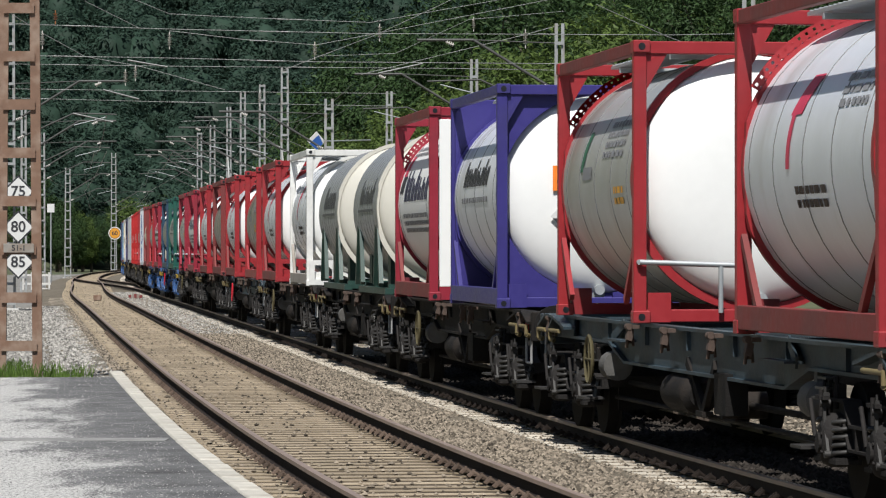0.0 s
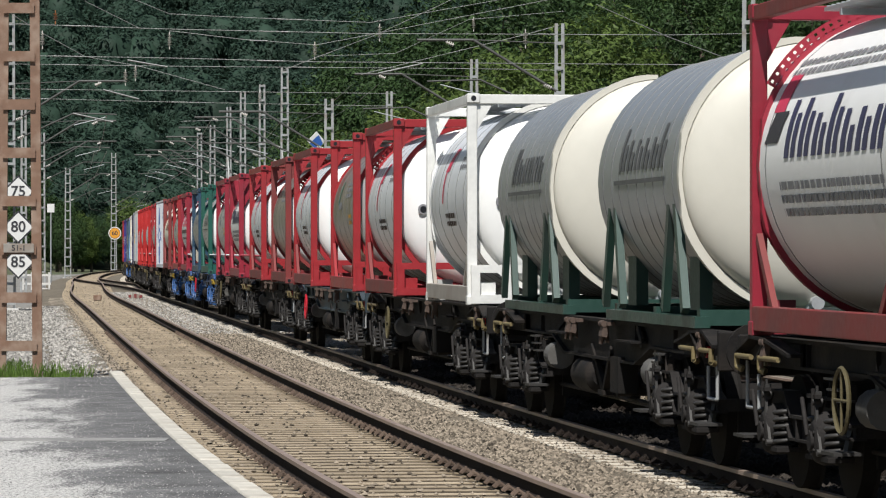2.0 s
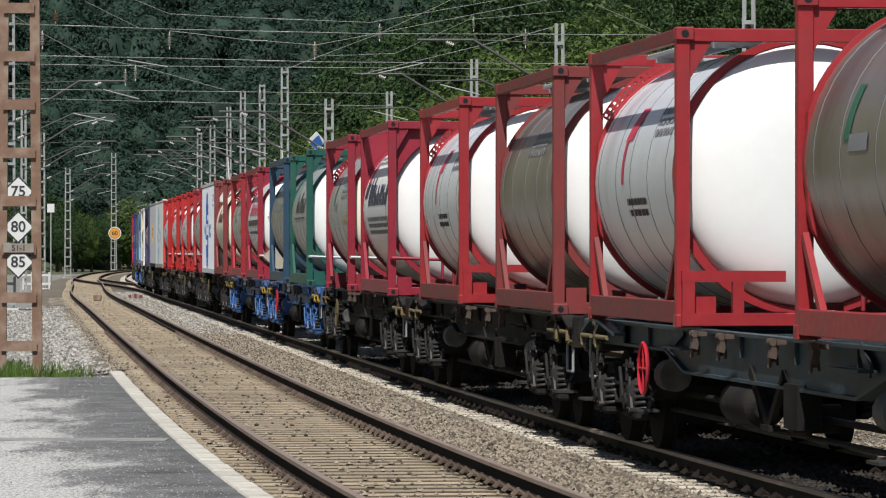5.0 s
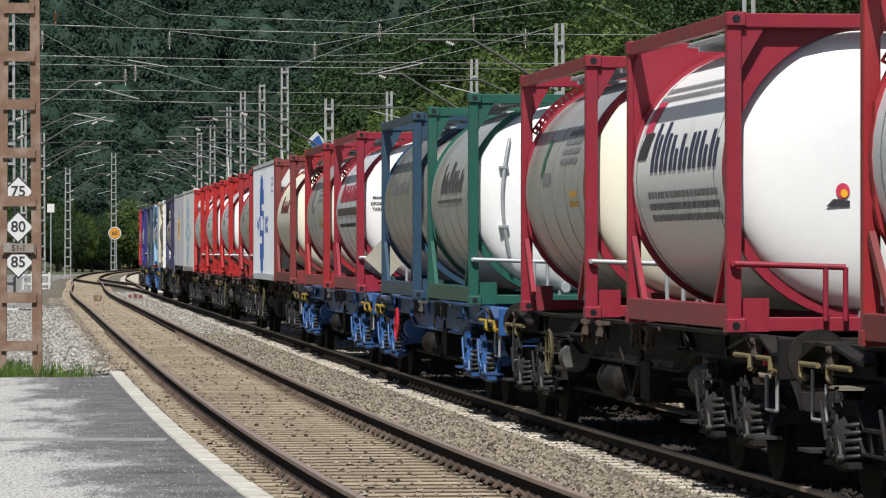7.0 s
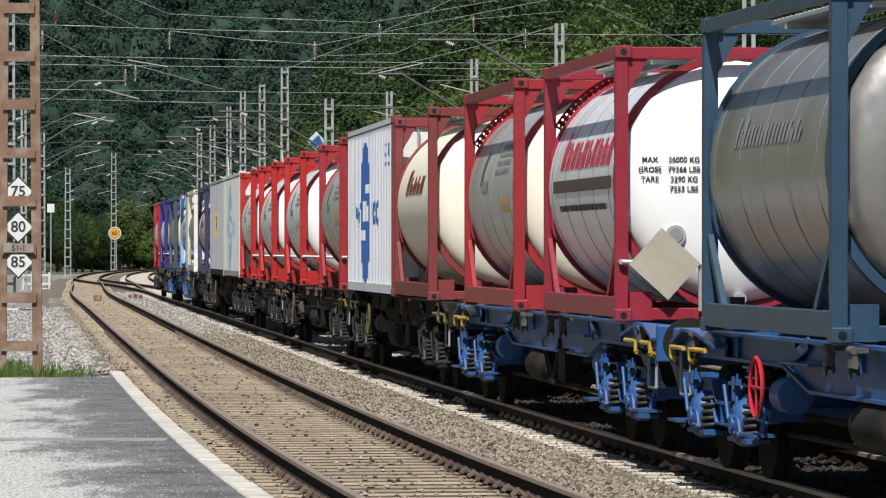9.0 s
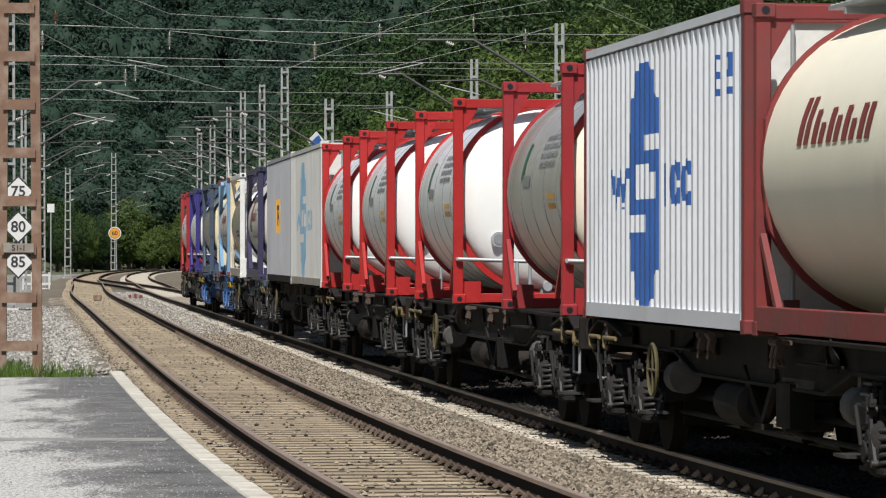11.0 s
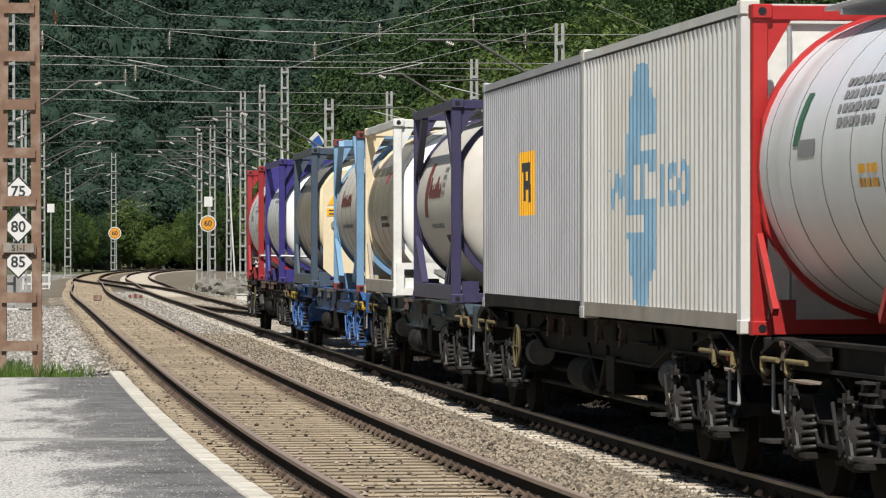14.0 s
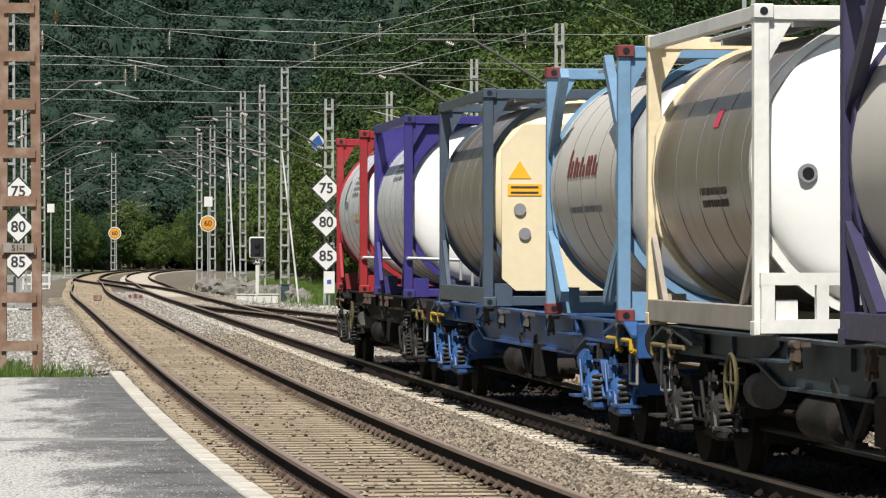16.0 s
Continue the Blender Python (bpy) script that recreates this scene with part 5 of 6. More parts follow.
def build_fixtures():
    for i, (x, y, h, w, arm) in enumerate(MASTS):
        mast(x, y, h, w * (0.72 if y < 300 else 0.85), base=float(ground_height(np.array(x), np.array(y))), arm=arm)
    mast(-6.94, 70.5, 9.5, 0.45, base=-0.42, material=RUST, label="rust-brown steel lattice mast beside the platform end", step=0.79, wb=0.60, leg=0.092, first=0.77)
    mast_plate(-6.94, 70.5, 1.95)
    mast(-4.45, 168, 7.85, 0.26, arm=-1, label="grey lattice mast carrying diamond speed signs")
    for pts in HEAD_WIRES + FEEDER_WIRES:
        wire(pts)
    for track_off in (0.0, TRACK_GAP):
        for z, r in ((5.35, 0.011), (6.6, 0.011)):
            pts = []
            for i, s in enumerate((150, 205, 250, 300, 350, 400, 440)):
                x, y, h = on_line(s, track_off + (0.2 if i % 2 else -0.2))
                pts.append((x, y, z))
            wire(pts, r, sag=0.5 if z > 6 else 0.0)
    for off in (9.5, 10.5, -4.2):
        pts = [(*on_line(s, off)[:2], 8.3) for s in (165, 215, 265, 315, 365, 420)]
        wire(pts, 0.012, sag=0.45)
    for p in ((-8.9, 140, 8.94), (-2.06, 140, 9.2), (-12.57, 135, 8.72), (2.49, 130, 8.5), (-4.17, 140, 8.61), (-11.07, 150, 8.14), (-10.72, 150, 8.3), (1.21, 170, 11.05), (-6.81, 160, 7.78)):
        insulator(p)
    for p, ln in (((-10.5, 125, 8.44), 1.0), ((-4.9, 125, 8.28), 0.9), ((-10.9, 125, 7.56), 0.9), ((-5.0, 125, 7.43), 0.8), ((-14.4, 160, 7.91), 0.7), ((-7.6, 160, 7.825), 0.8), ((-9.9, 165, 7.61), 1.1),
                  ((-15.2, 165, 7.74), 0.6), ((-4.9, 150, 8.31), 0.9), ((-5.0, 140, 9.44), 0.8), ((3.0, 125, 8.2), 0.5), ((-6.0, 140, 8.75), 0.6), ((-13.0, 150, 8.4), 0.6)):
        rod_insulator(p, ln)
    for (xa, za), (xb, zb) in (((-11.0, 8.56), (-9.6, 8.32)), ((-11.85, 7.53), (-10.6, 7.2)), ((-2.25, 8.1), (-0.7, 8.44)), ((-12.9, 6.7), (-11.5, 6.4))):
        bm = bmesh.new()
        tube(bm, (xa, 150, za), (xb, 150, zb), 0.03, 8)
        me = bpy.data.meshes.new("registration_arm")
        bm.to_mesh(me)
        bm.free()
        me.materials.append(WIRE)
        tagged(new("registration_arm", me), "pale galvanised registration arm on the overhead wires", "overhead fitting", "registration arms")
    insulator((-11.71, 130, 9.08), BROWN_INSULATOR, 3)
    for x, y, base in ((-15.88, 160.9, -0.1), (-4.55, 167.7, 0.12)):
        for z, t in ((4.22, "75"), (2.9, "80"), (1.58, "85")):
            diamond_sign(x, y, z + base, t)
    bm = bmesh.new()
    ob = thing("marker_board", "small white board with a blue mark on a post", "sign", m=pose(-4.43, 167.5, 0.1))
    box(bm, (0, 0, 0.59), (0.42, 0.04, 0.85))
    part("board", bm, SIGN_WHITE, ob)
    bm = bmesh.new()
    box(bm, (0, -0.03, 0.62), (0.16, 0.02, 0.14))
    part("mark", bm, BLUE_PRINT, ob)
    bm = bmesh.new()
    tube(bm, (0, 0.05, -0.5), (0, 0.05, 0.9), 0.03, 8)
    part("post", bm, GALV, ob)
    ob = thing("blue_sign", "square blue and white sign on the mast", "sign", m=pose(-5.44, 185, 6.63, 0, 0, 25))
    bm = bmesh.new()
    flat_plate(bm, [(0, -0.42), (0.42, 0), (0, 0.42), (-0.42, 0)], 0, 0.03)
    part("face", bm, SIGN_WHITE, ob)
    bm = bmesh.new()
    flat_plate(bm, [(-0.32, -0.1), (0.02, -0.38), (0.3, -0.1), (0.1, 0.28)], -0.014, 0.01)
    part("mark", bm, BLUE_PRINT, ob)
    bm = bmesh.new()
    tube(bm, (0.3, 0.05, 0), (3.0, 1.0, 0.1), 0.03, 6)
    part("bracket", bm, GALV, ob)
    round_sign(-34.7, 455, 3.8, 0.68)
    round_sign(-14.2, 260, 3.57, 0.50)
    signal(-8.03, 186)
    for x, y in ((-27.34, 300), (-14.2, 260.4)):
        ob = thing("small_sign", "small pale square sign on a post", "sign", m=pose(x, y, -0.4))
        bm = bmesh.new()
        box(bm, (0, 0, 5.3), (0.5, 0.05, 0.6))
        part("face", bm, SIGN_WHITE, ob)
        bm = bmesh.new()
        tube(bm, (0, 0.06, 0), (0, 0.06, 5.4), 0.05, 8)
        part("post", bm, GALV, ob)
    trackside_case(-8.6, 190, (1.0, 0.5, 0.35), "pale concrete cable case beside the track")
    trackside_case(-7.5, 184, (0.9, 0.4, 0.42), "pale grey point machine case beside the rails")
    trackside_case(-6.9, 188, (0.35, 0.35, 0.8), "small green-grey trackside post box", WAGON_TEAL)
    leaning_pole((-6.1, 182, -0.3), (-6.85, 182, 6.5))
    leaning_pole((-11.2, 232, 0.2), (-11.6, 232, 7.0))
    ob = thing("track_marker", "red and white striped marker block between tracks", "marker", m=pose(*on_line(192, 1.9)[:2], -0.2))
    for i, material in enumerate((BROWN_RED, WORN_PLATE, BROWN_RED, WORN_PLATE, BROWN_RED)):
        bm = bmesh.new()
        box(bm, (-0.24 + 0.12 * i, 0, 0.09), (0.118, 0.3, (0.14, 0.18, 0.22, 0.18, 0.14)[i]))
        part("block", bm, material, ob)
    ob = thing("track_box", "brown metal box between the rails", "box", m=pose(*on_line(184, 0.1)[:2], -0.2))
    bm = bmesh.new()
    box(bm, (0, 0, 0.12), (0.32, 0.4, 0.24))
    bevel(bm, 0.02)
    part("body", bm, RUST, ob)
    rng = random.Random(31)
    for i in range(110):
        u = rng.random()
        y = 238 - 52 * u + rng.uniform(-2, 2)
        x = -13.2 + 6.6 * u + rng.uniform(-0.3, 1.6)
        r = rng.uniform(0.18, 0.55)
        bm = bmesh.new()
        bmesh.ops.create_icosphere(bm, subdivisions=2, radius=r)
        off = Vector((i * 3.1, 0, 0))
        for v in bm.verts:
            v.co *= 1 + 0.7 * noise.noise(v.co * (1.4 / r) + off)
            v.co.z *= 0.8
        me = bpy.data.meshes.new("boulder")
        bm.to_mesh(me)
        bm.free()
        me.materials.append(ROCK)
        ob = new("boulder", me)
        ob.matrix_basis = pose(x, y, float(ground_height(np.array(x), np.array(y))) + 0.35 * r + 0.25 * (1 - u), rng.uniform(-30, 30), 0, rng.uniform(0, 360))
        tagged(ob, "rough grey boulder on the bank beside the siding", "boulder", "boulders on the bank")
    ob = thing("low_fence", "low weathered white rail fence beside the line", "fence", m=pose(-24.1, 247, -0.42))
    for i in range(4):
        bm = bmesh.new()
        box(bm, (i * 0.5, 0, 0.55), (0.10, 0.1, 1.1))
        part("post", bm, CONCRETE, ob)
    for z in (0.45, 0.95):
        bm = bmesh.new()
        box(bm, (0.75, 0, z), (1.7, 0.08, 0.12))
        part("rail", bm, CONCRETE, ob)


# ---- trees ----
def leaf_cloud(rng, centres, per, spread, leaf, heart, stray=0.75):
    """Many small bent leaf blades round the given clump centres, most of them facing away from the crown's heart."""
    c = np.repeat(centres, per, 0)
    n = len(c)
    pos = c + rng.normal(0, spread, (n, 3)) * (1, 1, 0.75)
    out = pos - heart
    out /= np.linalg.norm(out, axis=1)[:, None]
    near = pos - c
    near /= np.linalg.norm(near, axis=1)[:, None]
    face = out * 0.7 + near * 0.6 + rng.normal(0, stray * 0.58, (n, 3)) + (0, 0, 0.35)
    face /= np.linalg.norm(face, axis=1)[:, None]
    a = np.cross(face, rng.normal(0, 1, (n, 3)))
    a /= np.linalg.norm(a, axis=1)[:, None]
    b = np.cross(face, a)
    s = leaf * rng.uniform(0.6, 1.3, (n, 1))
    v = np.stack([pos - a * s, pos + b * s * 0.75, pos + a * s], 1)
    v[:, 2, 2] -= 0.25 * s[:, 0]
    return v.reshape(-1, 3)


def triangles(n):
    return np.arange(n * 3).reshape(-1, 3).tolist()


def quads(n):
    return np.arange(n * 4).reshape(-1, 4).tolist()


def crown_mesh(seed, material, radius, height, clumps, per, leaf):
    rng = np.random.default_rng(seed)
    lobes = rng.normal(0, 1, (7, 3))
    lobes /= np.linalg.norm(lobes, axis=1)[:, None]
    d = rng.normal(0, 1, (clumps, 3))
    d /= np.linalg.norm(d, axis=1)[:, None]
    bulge = 0.72 + 0.36 * np.clip((d @ lobes.T).max(1), 0, 1) ** 3 + rng.uniform(-0.2, 0.12, clumps)
    cen = d * bulge[:, None] * (radius, radius, height / 2) * rng.uniform(0.75, 1.0, (clumps, 1))
    cen[:, 2] += height * 0.62
    v = leaf_cloud(rng, cen, per, radius * 0.095, leaf, np.array((0, 0, height * 0.55)))
    return raw_mesh("crown", v.tolist(), triangles(len(v) // 3), material)


def trunk_mesh(seed, height, radius):
    rng = random.Random(seed)
    bm = bmesh.new()
    tube(bm, (0, 0, -0.6), (0.1, 0, height * 0.55), 0.24, 9, 0.14)
    for i in range(7):
        a = rng.uniform(0, 6.28)
        z = height * rng.uniform(0.25, 0.55)
        tube(bm, (0.05, 0, z), (radius * 0.7 * math.cos(a), radius * 0.7 * math.sin(a), z + height * rng.uniform(0.15, 0.35)), 0.09, 6, 0.02)
    me = bpy.data.meshes.new("trunk")
    bm.to_mesh(me)
    bm.free()
    me.materials.append(BARK)
    return me


def build_trees():
    rng = random.Random(5)
    kinds = []
    for i, (material, r, h, lf) in enumerate(((LEAF, 3.2, 8.5, 0.17), (LEAF, 3.8, 10.0, 0.18), (LEAF_LIGHT, 2.8, 7.0, 0.16), (LEAF_LIGHT, 2.2, 5.0, 0.15), (LEAF, 3.0, 11.0, 0.18))):
        kinds.append((crown_mesh(20 + i, material, r, h, 280, 34, lf * 0.8), trunk_mesh(40 + i, h, r), material is LEAF_LIGHT))

    def tree(x, y, k, scale, turn):
        crown, trunk, light = kinds[k]
        z = float(ground_height(np.array(x), np.array(y)))
        label = "leafy light green young tree on the bank" if light else "dense dark green broadleaf tree on the slope"
        ob = thing("tree", label, "tree", "trees on the slope", m=pose(x, y, z, 0, 0, turn) @ Matrix.Scale(scale, 4))
        part("trunk", trunk, None, ob)
        part("crown", crown, None, ob)

    # light young growth along the foot of the bank, dark wood above and behind
    for i in range(30):
        y = 205 + i * 4.5 + rng.uniform(-3, 3)
        cx = float(np.interp(y, CY, CX))
        tree(cx + 14.5 + rng.uniform(-1, 4), y, rng.choice((2, 3, 2)), rng.uniform(0.85, 1.25), rng.uniform(0, 360))
    for row in range(6):
        for i in range(13):
            y = 190 + row * 9 + i * 13 + rng.uniform(-5, 5)
            cx = float(np.interp(y, CY, CX))
            x = cx + 19 + row * 6.5 + rng.uniform(-3, 3)
            if x > 0.11 * y + 8:
                continue
            tree(x, y, rng.choice((2, 0, 4, 2, 1) if x > 0.02 * y else (0, 1, 4, 0, 2)), rng.uniform(0.9, 1.35), rng.uniform(0, 360))
    for i in range(12):
        y = 120 + i * 8
        tree(0.103 * y + rng.uniform(0.0, 5) + 2.5, y + rng.uniform(-3, 3), rng.choice((0, 1, 4, 2)), rng.uniform(0.9, 1.2), rng.uniform(0, 360))
    for i in range(14):
        y = 472 + rng.uniform(0, 25)
        tree(rng.uniform(-0.104, -0.081) * y, y, rng.choice((0, 0, 4, 2)), rng.uniform(0.7, 1.0), rng.uniform(0, 360))
    for i in range(26):
        y = 490 + rng.uniform(0, 30)
        tree(rng.uniform(-0.079, -0.045) * y, y, rng.choice((2, 2, 0, 3)), rng.uniform(0.75, 1.15), rng.uniform(0, 360))

    # the far wood is one mass
    nr = np.random.default_rng(8)
    vs, hearts = [], []
    bm = bmesh.new()
    bmesh.ops.create_icosphere(bm, subdivisions=2, radius=1.0)
    bm.verts.index_update()
    ball_v = np.array([tuple(p.co) for p in bm.verts])
    ball_f = np.array([[p.index for p in f.verts] for f in bm.faces])
    bm.free()
    for i in range(740):
        y = 515 + 260 * nr.random() ** 1.2
        x = nr.uniform(-0.115 * y, 0.02 * y)
        z = float(ground_height(np.array(x), np.array(y)))
        n = 40
        d = nr.normal(0, 1, (n, 3))
        d /= np.linalg.norm(d, axis=1)[:, None]
        rad = nr.uniform(2.6, 4.6)
        cen = d * (rad, rad, rad * nr.uniform(1.0, 1.5)) * nr.uniform(0.7, 1.0, (n, 1)) + (x, y, z + rad * 1.5)
        vs.append(leaf_cloud(nr, cen, 34, 0.7, 0.40, np.array((x, y, z + rad * 1.2)), 0.18))
        swell = 0.72 + 0.34 * np.array([noise.noise(Vector(p) * 2.6 + Vector((i * 7.3, 0, 0))) for p in ball_v])
        hearts.append(ball_v * swell[:, None] * (rad, rad, rad * 1.2) + (x, y, z + rad * 1.5))
    v = np.concatenate(vs)
    faces = triangles(len(v) // 3)
    for k in range(len(hearts)):
        faces += (ball_f + len(v) + k * len(ball_v)).tolist()
    ob = new("distant_wood", raw_mesh("distant_wood", np.concatenate([v] + hearts).tolist(), faces, LEAF_HAZY))
    ob.data.polygons.foreach_set("use_smooth", [False] * (len(v) // 3) + [True] * (len(hearts) * len(ball_f)))
    tagged(ob, "dense green wood covering the far hillside, bluish haze in its colour", "forest", kind="stuff")


def grass_patch(label, places, seed):
    rng = np.random.default_rng(seed)
    v = []
    for x, y, n, sx, sy, h in places:
        px = x + rng.normal(0, sx, n)
        py = y + rng.normal(0, sy, n)
        pz = ground_height(px, py)
        for i in range(n):
            hh = h * rng.uniform(0.4, 1.2)
            dx, dy = rng.normal(0, 0.3 * hh, 2)
            w = 0.012
            v += [(px[i] - w, py[i], pz[i] - 0.02), (px[i] + w, py[i], pz[i] - 0.02), (px[i] + dx + w * 0.3, py[i] + dy, pz[i] + hh), (px[i] + dx - w * 0.3, py[i] + dy, pz[i] + hh)]
    ob = new("grass", raw_mesh("grass", v, quads(len(v) // 4), GRASS))
    tagged(ob, label, "grass", kind="stuff")


# ---- assembling the place ----
build_tracks()
build_platform()
build_fixtures()
build_trees()
grass_patch("green grass tufts at the platform end and trackside", ((-7.6, 70.4, 1800, 0.55, 0.5, 0.46), (-6.3, 70.3, 350, 0.3, 0.4, 0.42), (-9.5, 82, 900, 0.7, 2, 0.2), (-3.6, 185, 5000, 1.1, 8, 0.45), (-6.0, 215, 5000, 1.3, 10, 0.5), (-5, 200, 4000, 1.5, 8, 0.5), (-9.5, 250, 4000, 1.5, 10, 0.6)), 3)
stones("ballast_stones", "loose brown-grey ballast stones between the tracks", ((1.25, 2.75, -0.215, 31, 200, 0.64), (-1.5, -1.2, -0.235, 31, 160, 0.12), (5.0, 8.5, -0.28, 40, 150, 0.18), (-1.25, 1.25, -0.208, 31, 260, 0.04)), 85000, 0.03, STONE, 1)
# these stones carry the painted shade of the train too
stones("oily_stones", "ballast stones under the train track, coloured dark for train shade", ((TRACK_GAP - 0.8, TRACK_GAP + 0.8, -0.155, 31, 84, 1.0),), 12000, 0.035, DARK_STONE, 6)
stones("gravel_stones", "pale grey gravel beside the line", ((-6.5, -2.4, -0.335, 69, 170, 0.6), (-2.5, -1.3, -0.275, 60, 170, 0.22), (1.0, 2.8, -0.215, 110, 220, 0.2), (TRACK_GAP - 0.8, TRACK_GAP + 2.8, -0.20, 84, 180, 0.22), (5.5, 11.0, -0.32, 120, 260, 0.5)), 34000, 0.045, PALE_STONE, 2)

stones("platform_grit", "pale loose grit on the worn platform asphalt", ((-8.5, -1.85, 0.0, 33, 66, 1.0),), 26000, 0.006, GRIT, 4)

# ---- assembling the train, from its tail to its head ----
GREY_BOX = mat("grey_corrugated_panel", (0.38, 0.385, 0.41), 0.5, 0.1, 0.12, 1.2, 0.04, 40, dirt=(0.3, 0.3, 0.31), dirt_amount=0.2)
WHITE_BOX = mat("weathered_white_panel", (0.58, 0.58, 0.56), 0.6, 0, 0.18, 0.8, 0.05, 30, dirt=(0.40, 0.345, 0.27), dirt_amount=0.5, stretch=(1, 1, 0.3))
SMOKY_STEEL = mat("smoky_cladding", (0.40, 0.385, 0.36), 0.36, 0.75, 0.16, 0.8, 0.04, 25, dirt=(0.24, 0.21, 0.18), dirt_amount=0.5, stretch=(1, 2.0, 1))
BEIGE = mat("stained_beige_paint", (0.52, 0.495, 0.45), 0.5, 0, 0.1, 0.9, 0.03, 30, dirt=(0.42, 0.34, 0.24), dirt_amount=0.4)
# stained white of the lower side rails, with their shade in the colour
STAINED_SHADED = mat("stained_shaded_paint", (0.33, 0.30, 0.265), 0.6, 0, 0.2, 2, 0.05, 60, dirt=(0.22, 0.18, 0.14), dirt_amount=0.5)
CLEAN_BOX = mat("white_corrugated_panel", (0.66, 0.68, 0.72), 0.5, 0, 0.08, 1.0, 0.04, 40, dirt=(0.5, 0.5, 0.5), dirt_amount=0.2)
CREAM_PANEL = mat("cream_panel", (0.70, 0.60, 0.40), 0.5, 0, 0.08, 1.0, 0.03, 30)
DARK_PRINT = mat("faded_dark_print", (0.085, 0.088, 0.09), 0.55, 0, 0.25)
PINK = (("stripe", RED_PRINT, 18, 34, 0.35, 0.75, -0.25), ("stripe", RED_PRINT, -2, 18, 0.55, 0.68, 0.0), ("bars", GREY_PRINT, 30, -1.9, -0.9, 3), ("bars", RUSTY_LUG, -10, -0.7, 0.4, 2))
SLIM = (("stripe", GREEN_PRINT, 6, 26, 0.9, 1.1, -0.1), ("stripe", GREY_PRINT, 2, 8, 0.3, 0.9), ("bars", GREY_PRINT, 28, -1.6, -0.3, 4), ("bars", AMBER, -4, -1.8, -1.2, 2))
NAVY_PRINT = mat("dark_navy_print", (0.035, 0.035, 0.09), 0.5, 0, 0.15)
SCRIPT_RED = (("letters", NAVY_PRINT, 2, 24, -2.0, 1.5, 7), ("stripe", RED_PRINT, 20, 36, 1.7, 2.1), ("stripe", BLACK, 8, 20, 1.7, 2.2, -0.2), ("bars", GREY_PRINT, 42, -2.0, 2.2, 2), ("bars", GREY_PRINT, -8, -2.0, 1.6, 3))
SCRIPT = (("letters", DARK_PRINT, 4, 24, -1.5, 1.2, 6), ("stripe", DARK_PRINT, -2, 0, -1.6, 1.4))
WORD = (("letters", BLACK, 6, 22, -1.3, 1.4, 9), ("bars", GREY_PRINT, -2, -1.4, 1.5, 1))
WORD_RED = (("letters", BROWN_RED, 4, 18, -1.0, 1.2, 5), ("bars", GREY_PRINT, -12, -1.2, 1.0, 1))
TALK = (("letters", RED_PRINT, 8, 28, -2.0, 1.6, 10), ("stripe", RUSTY_LUG, -3, 3, -2.2, 2.0), ("bars", BLACK, -11, -1.7, 1.6, 1))
EMBLEM = (("letters", BROWN_RED, 2, 16, -0.9, 0.7, 7), ("stripe", BROWN_RED, -10, 26, 0.85, 1.25, -0.2), ("bars", GREY_PRINT, 20, -1.4, -1.0, 4), ("bars", GREY_PRINT, -16, -1.0, 0.6, 1), ("stripe", RUSTY_LUG, -30, -22, -1.5, -0.9))
WORD_GREY = (("letters", GREY_PRINT, 8, 20, -1.3, 1.4, 9),)
PLAIN = (("bars", GREY_PRINT, 30, -1.2, 0.2, 3),)


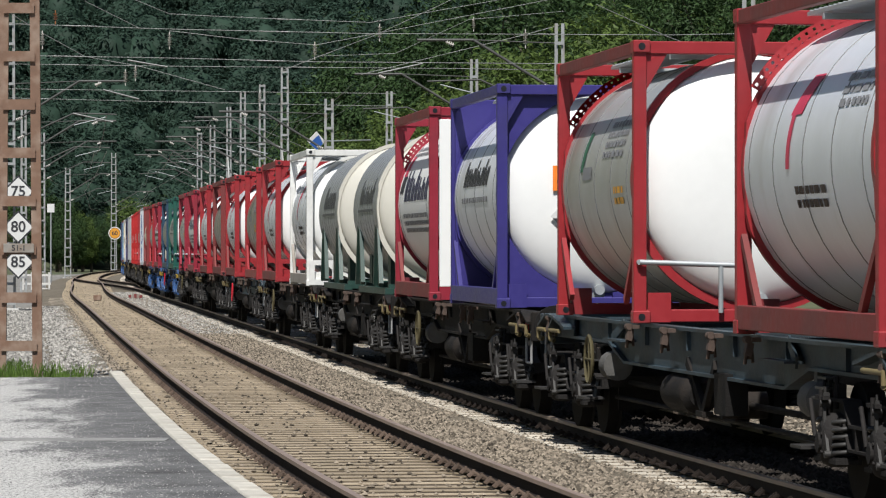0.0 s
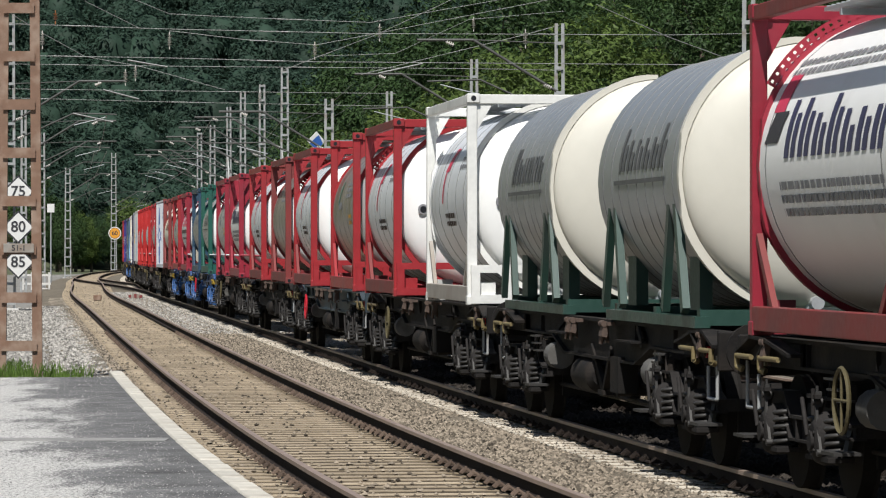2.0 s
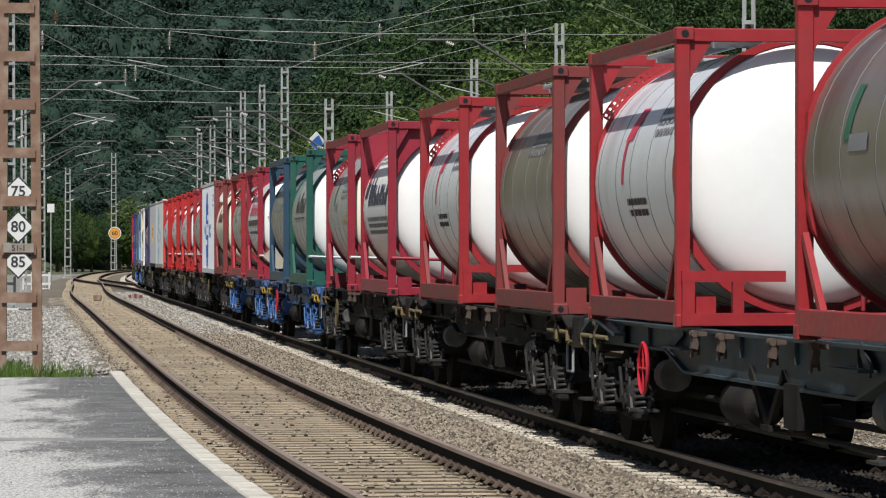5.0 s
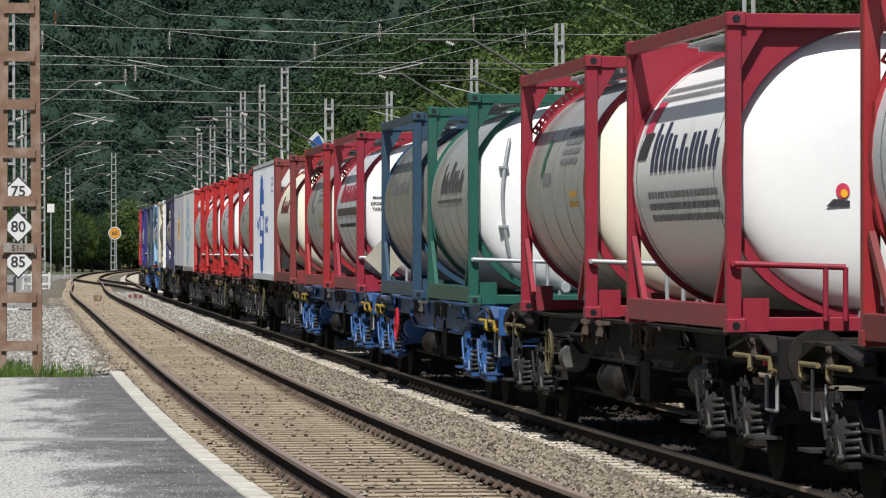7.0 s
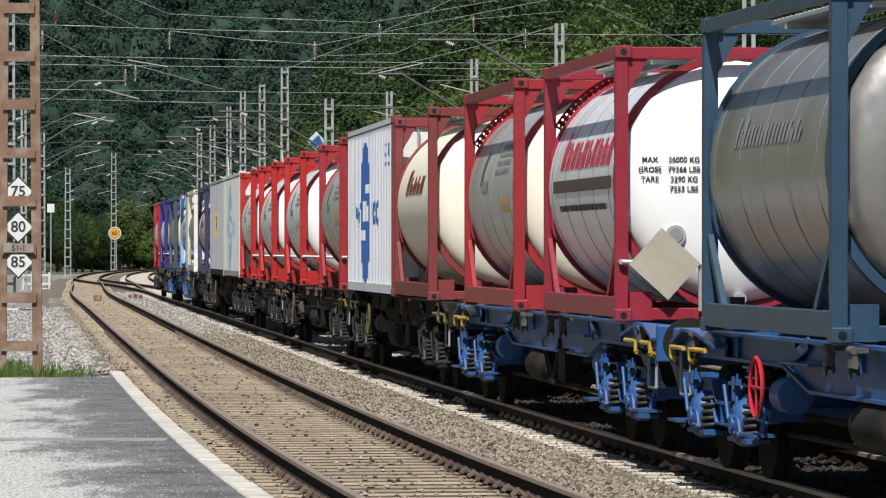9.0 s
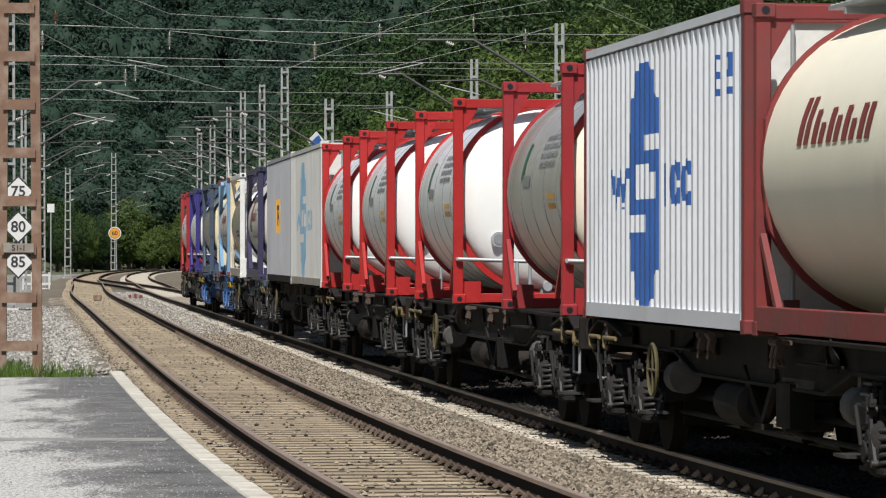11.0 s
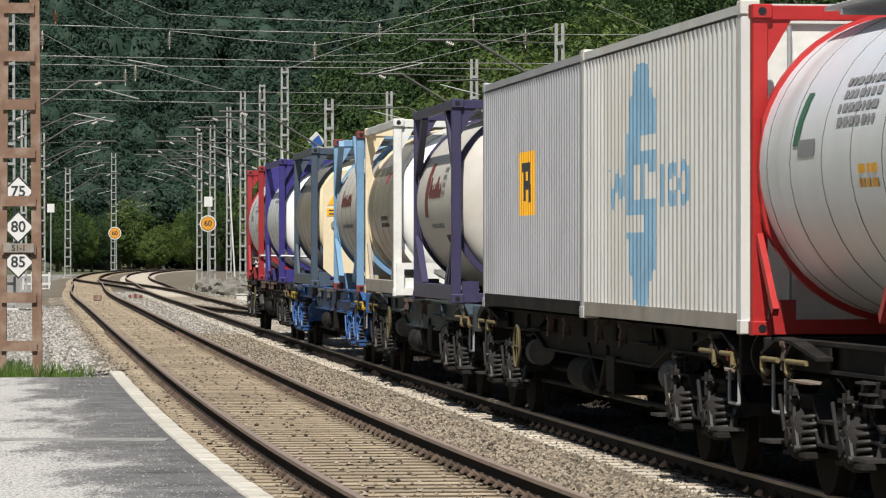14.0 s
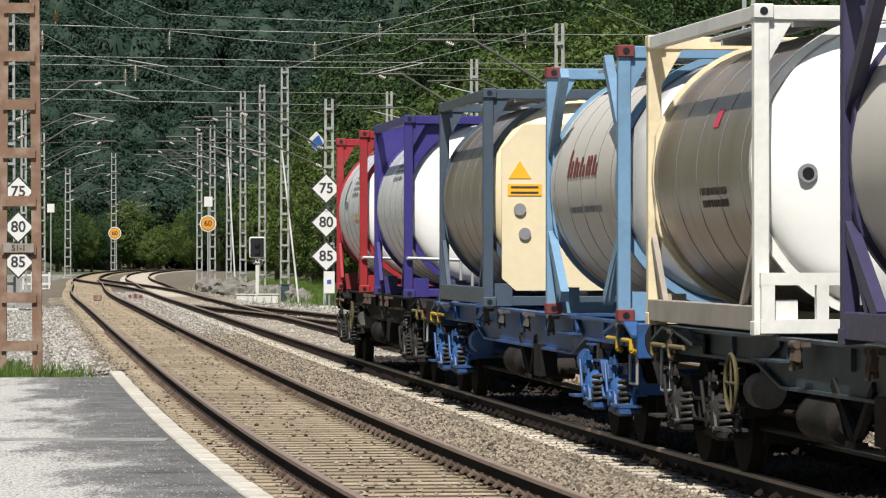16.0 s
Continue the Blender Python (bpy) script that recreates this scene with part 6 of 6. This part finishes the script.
def build_train():
    tank("red framed tank container with silver cladding, last on the train", 106.5, RED, STEEL, WHITE, 1, low=False, marks=SLIM, rails=False, pipe=GALV)
    tank("violet-blue framed tank container with silver cladding and white ends", 98.4, PURPLE, STEEL, WHITE, 2, low=False, gusset="full", marks=PLAIN, pipe=GALV)
    tank("slate-blue framed tank container with brown cladding and cream end panel", 88.0, SLATE, BROWN_STEEL, CREAM_PANEL, 3, box_end=CREAM_PANEL)
    tank("light blue framed silver tank container with red castings", 76.8, LIGHT_BLUE, BEIGE, DULL_STEEL, 4, low=False, marks=WORD_RED, rails=False, open_beam=True, castings=BROWN_RED)
    tank("cream and white framed tank container with stained brown cladding", 69.8, OFF_WHITE, BROWN_STEEL, WHITE, 5, side_frame=STAINED_SHADED, marks=(("stripe", RED_PRINT, 18, 26, -0.6, -0.35), ("bars", RUSTY_LUG, -8, -1.2, 0.0, 2)), hatch=True, far_frame=CREAM, end_box=OFF_WHITE)
    violet = tank("dark violet framed tank container with stained beige tank", 61.3, DARK_PURPLE, BEIGE, BEIGE, 6, marks=EMBLEM, seams=0, open_beam=True)
    for z in (1.16, 1.22):
        for x, w in ((-0.80, 0.06), (-0.73, 0.04), (-0.65, 0.07), (-0.56, 0.07), (-0.47, 0.07)):
            bm = bmesh.new()
            box(bm, (x, -TANK_L / 2 + 0.352 - dome_depth(x, z), z), (w, 0.004, 0.032))
            part("print_bar", bm, BLACK, violet)
    box_container("grey ribbed curtain container with an orange emblem", 52.3, 8.75, GREY_BOX, GREY_BOX, WAGON_DARK, AMBER, logo_square, 0.20, 0.035, 7, extra=glyph)
    # the darker low rail stands in for the shade below the wall
    box_container("weathered white corrugated container with faded blue emblem", 43.5, 8.85, WHITE_BOX, WHITE_BOX, STAINED_SHADED, SKY_PRINT, logo_tall, 0.22, 0.018, 8)
    tank("bright red framed tank container with white ends and silver cladding", 34.3, BRIGHT_RED, STEEL, WHITE, 9, marks=SLIM, rails=False, low=False, pipe=True)
    tank("bright red framed tank container with white ends and silver cladding", 25.5, BRIGHT_RED, STEEL, WHITE, 10, marks=SLIM, rails=False, low=False, pipe=True, hatch="low")
    tank("bright red framed tank container with white ends and silver cladding", 15.6, BRIGHT_RED, STEEL, WHITE, 11, marks=SLIM, rails=False, low=False, pipe=True, hatch="low")
    tank("red framed tank container with dull grey cladding", 4.9, RED, DULL_STEEL, YELLOWED, 12, marks=SLIM, rails=False, low=False, pipe=GALV)
    box_container("white corrugated container with dark blue emblem", -2.1, 8.85, CLEAN_BOX, CLEAN_BOX, CLEAN_BOX, BLUE_PRINT, logo_numbered, 0.28, 0.036, 13, end_frame=BROWN_RED)
    tank("dark red framed tank container with off-white tank", -11.3, BROWN_RED, YELLOWED, YELLOWED, 14, marks=(("letters", BROWN_RED, 6, 24, -1.4, 1.2, 5),), rails=False, seams=0)
    tank("brown-red framed tank container with dull silver cladding", -21.2, RED, DULL_STEEL, YELLOWED, 15, marks=SLIM, top=BROWN_RED)
    tank("red framed tank container with red lettering and white end", -29.1, CRIMSON, STEEL, WHITE, 16, marks=TALK, pipe=GALV, hatch="low", board=True, lettered=True)
    tank("steel-blue framed tank container with dull grey cladding", -39.2, TEAL_BLUE, SMOKY_STEEL, SMOKY_STEEL, 17, marks=WORD_GREY, top=TEAL_BLUE)
    green = tank("green framed tank container with grey lettered cladding", -46.6, GREEN, DULL_STEEL, WHITE, 18, marks=SCRIPT, rails=False, pipe=GALV)
    bm = bmesh.new()
    last = None
    for i in range(13):
        x, z = -0.72 - 0.10 * math.sin(math.pi * i / 12), 0.62 + 1.5 * i / 12
        p = (x, -TANK_L / 2 + 0.36 - dome_depth(x, z) - 0.05, z)
        if last:
            tube(bm, last, p, 0.024, 8)
        last = p
    for z in (1.0, 1.75):
        box(bm, (-0.80, -TANK_L / 2 + 0.33 - dome_depth(-0.8, z), z), (0.12, 0.10, 0.03))
    part("vent_pipe", bm, GALV, green, "grey vent pipe clipped to the white end")
    tank("red framed tank container with silver cladding and yellowed end", -57.25, CRIMSON, DULL_STEEL, YELLOWED, 19, low=False, marks=SLIM, pipe=GALV)
    crimson = tank("crimson framed white tank container with dark script lettering", -65.25, CRIMSON, WHITE, WHITE, 20, gusset="full", marks=SCRIPT_RED, seams=2, pipe=CRIMSON)
    yd = -TANK_L / 2 + 0.36 - dome_depth(-0.33, 1.18) - 0.012
    bm = bmesh.new()
    flat_plate(bm, [(-0.26 + 0.060 * math.cos(k * 0.449), 1.19 + 0.068 * math.sin(k * 0.449)) for k in range(14)], yd)
    emblem = part("emblem", bm, RED_PRINT, crimson)
    bm = bmesh.new()
    flat_plate(bm, [(-0.25 + 0.032 * math.cos(k * 0.628), 1.17 + 0.036 * math.sin(k * 0.628)) for k in range(10)], yd - 0.008)
    part("emblem_spot", bm, AMBER, emblem)
    bm = bmesh.new()
    flat_plate(bm, [(-0.40, 1.06), (-0.20, 1.06), (-0.20, 1.11), (-0.34, 1.125)], yd)
    part("emblem_wedge", bm, BLACK, emblem)
    tank("red framed tank container with pink stripe on silver cladding", -75.6, RED, STEEL, WHITE, 21, side_frame=BROWN_RED, end_box=RED, marks=PINK)
    tank("brown-red framed tank container with rusty brown cladding", -84.9, BROWN_RED, BROWN_STEEL, WHITE, 22, marks=PLAIN, top=BROWN_RED)
    tank("red framed tank container with pink stripe on silver cladding", -92.9, RED, STEEL, WHITE, 23, side_frame=BROWN_RED, end_box=RED, marks=PINK, top=BROWN_RED)
    tank("red framed tank container with dark grey cladding", -103.45, RED, BROWN_STEEL, DULL_STEEL, 24, end_box=RED, marks=SLIM, rails=False)
    tank("red framed tank container with pink stripe and white end", -111.25, RED, STEEL, WHITE, 25, side_frame=BROWN_RED, end_box=RED, marks=PINK, top=BROWN_RED, hatch=True)
    tank("white framed tank container with pink stripe on silver cladding", -121.6, OFF_WHITE, STEEL, WHITE, 26, side_frame=STAINED_SHADED, end_box=OFF_WHITE, marks=PINK, hatch=True)
    tank("grey lettered tank on a green steel cradle", -129.8, DARK_GREEN, GREY_CLAD, CREAM_WHITE, 27, seams=9, marks=SCRIPT, frameless=True)
    tank("grey lettered tank on a green steel cradle", -138.2, DARK_GREEN, GREY_CLAD, CREAM_WHITE, 28, seams=9, marks=SCRIPT, frameless=True)
    tank("crimson framed white tank container with dark script lettering", -146.7, CRIMSON, WHITE, WHITE, 29, marks=SCRIPT_RED, seams=2, top=BROWN_RED, flat_end=WHITE, side_frame=BROWN_RED)
    tank("violet framed tank container with orange hazard plate", -154.8, PURPLE, STEEL, WHITE, 30, gusset="full", saddle="full", marks=WORD, plate=True)
    tank("red framed tank container with silver cladding and white end", -165.5, RED, DULL_STEEL, WHITE, 31, low=False, marks=SLIM, top=BROWN_RED, pipe=GALV)
    tank("red framed tank container with pink stripe on silver cladding", -176.0, RED, STEEL, WHITE, 32, side_frame=BROWN_RED, marks=PINK, top=BROWN_RED)
    dark = "dark grimy container wagon with rusty fittings"
    spans = ((107.9, 90.1, 0), (90.1, 70.2, 1), (70.2, 53.7, 2), (53.7, 34.45, 0), (34.45, 17.5, 0), (17.5, -1.7, 0), (-1.7, -19.0, 0), (-19.0, -37.0, 1), (-37.0, -55.0, 1), (-55.0, -73.0, 0),
             (-73.0, -91.7, 0), (-91.7, -110.6, 2), (-110.6, -128.9, 0), (-128.9, -145.5, 0), (-145.5, -163.2, 0), (-163.2, -183.0, 2))
    for i, (a, b, c) in enumerate(spans):
        body, bog = ((WAGON_DARK, BOGIE_GREY), (WAGON_BLUE, WAGON_BLUE), (WAGON_TEAL, BOGIE_GREY))[c]
        label = (dark, "bright blue container wagon with yellow handles", "grey-blue container wagon with dark bogies")[c]
        wagon(label, a - 0.02, b + 0.02, body, bog, 100 + i, HAND_RED if i in (8, 11) else (YELLOW if c == 1 else DULL_YELLOW))


def motions():
    """The train runs along its track towards the camera and past it; the wheels roll."""
    times = [0.5 * i for i in range(33)]
    for ob, s0, z in TRAIN:
        rows = []
        for t in times:
            x, y, h = on_train_line(s0 - travelled(t))
            rows.append((t, pose(x, y, z, 0, 0, math.degrees(h))))
        walk(ob, rows)
    frames = [i / 30 for i in range(481)]
    for ws, w in WHEELSETS:
        walk(ws, [(t, pose(0, w, 0.46, math.degrees(travelled(t) - travelled(0)) / 0.46)) for t in frames])


build_train()
motions()
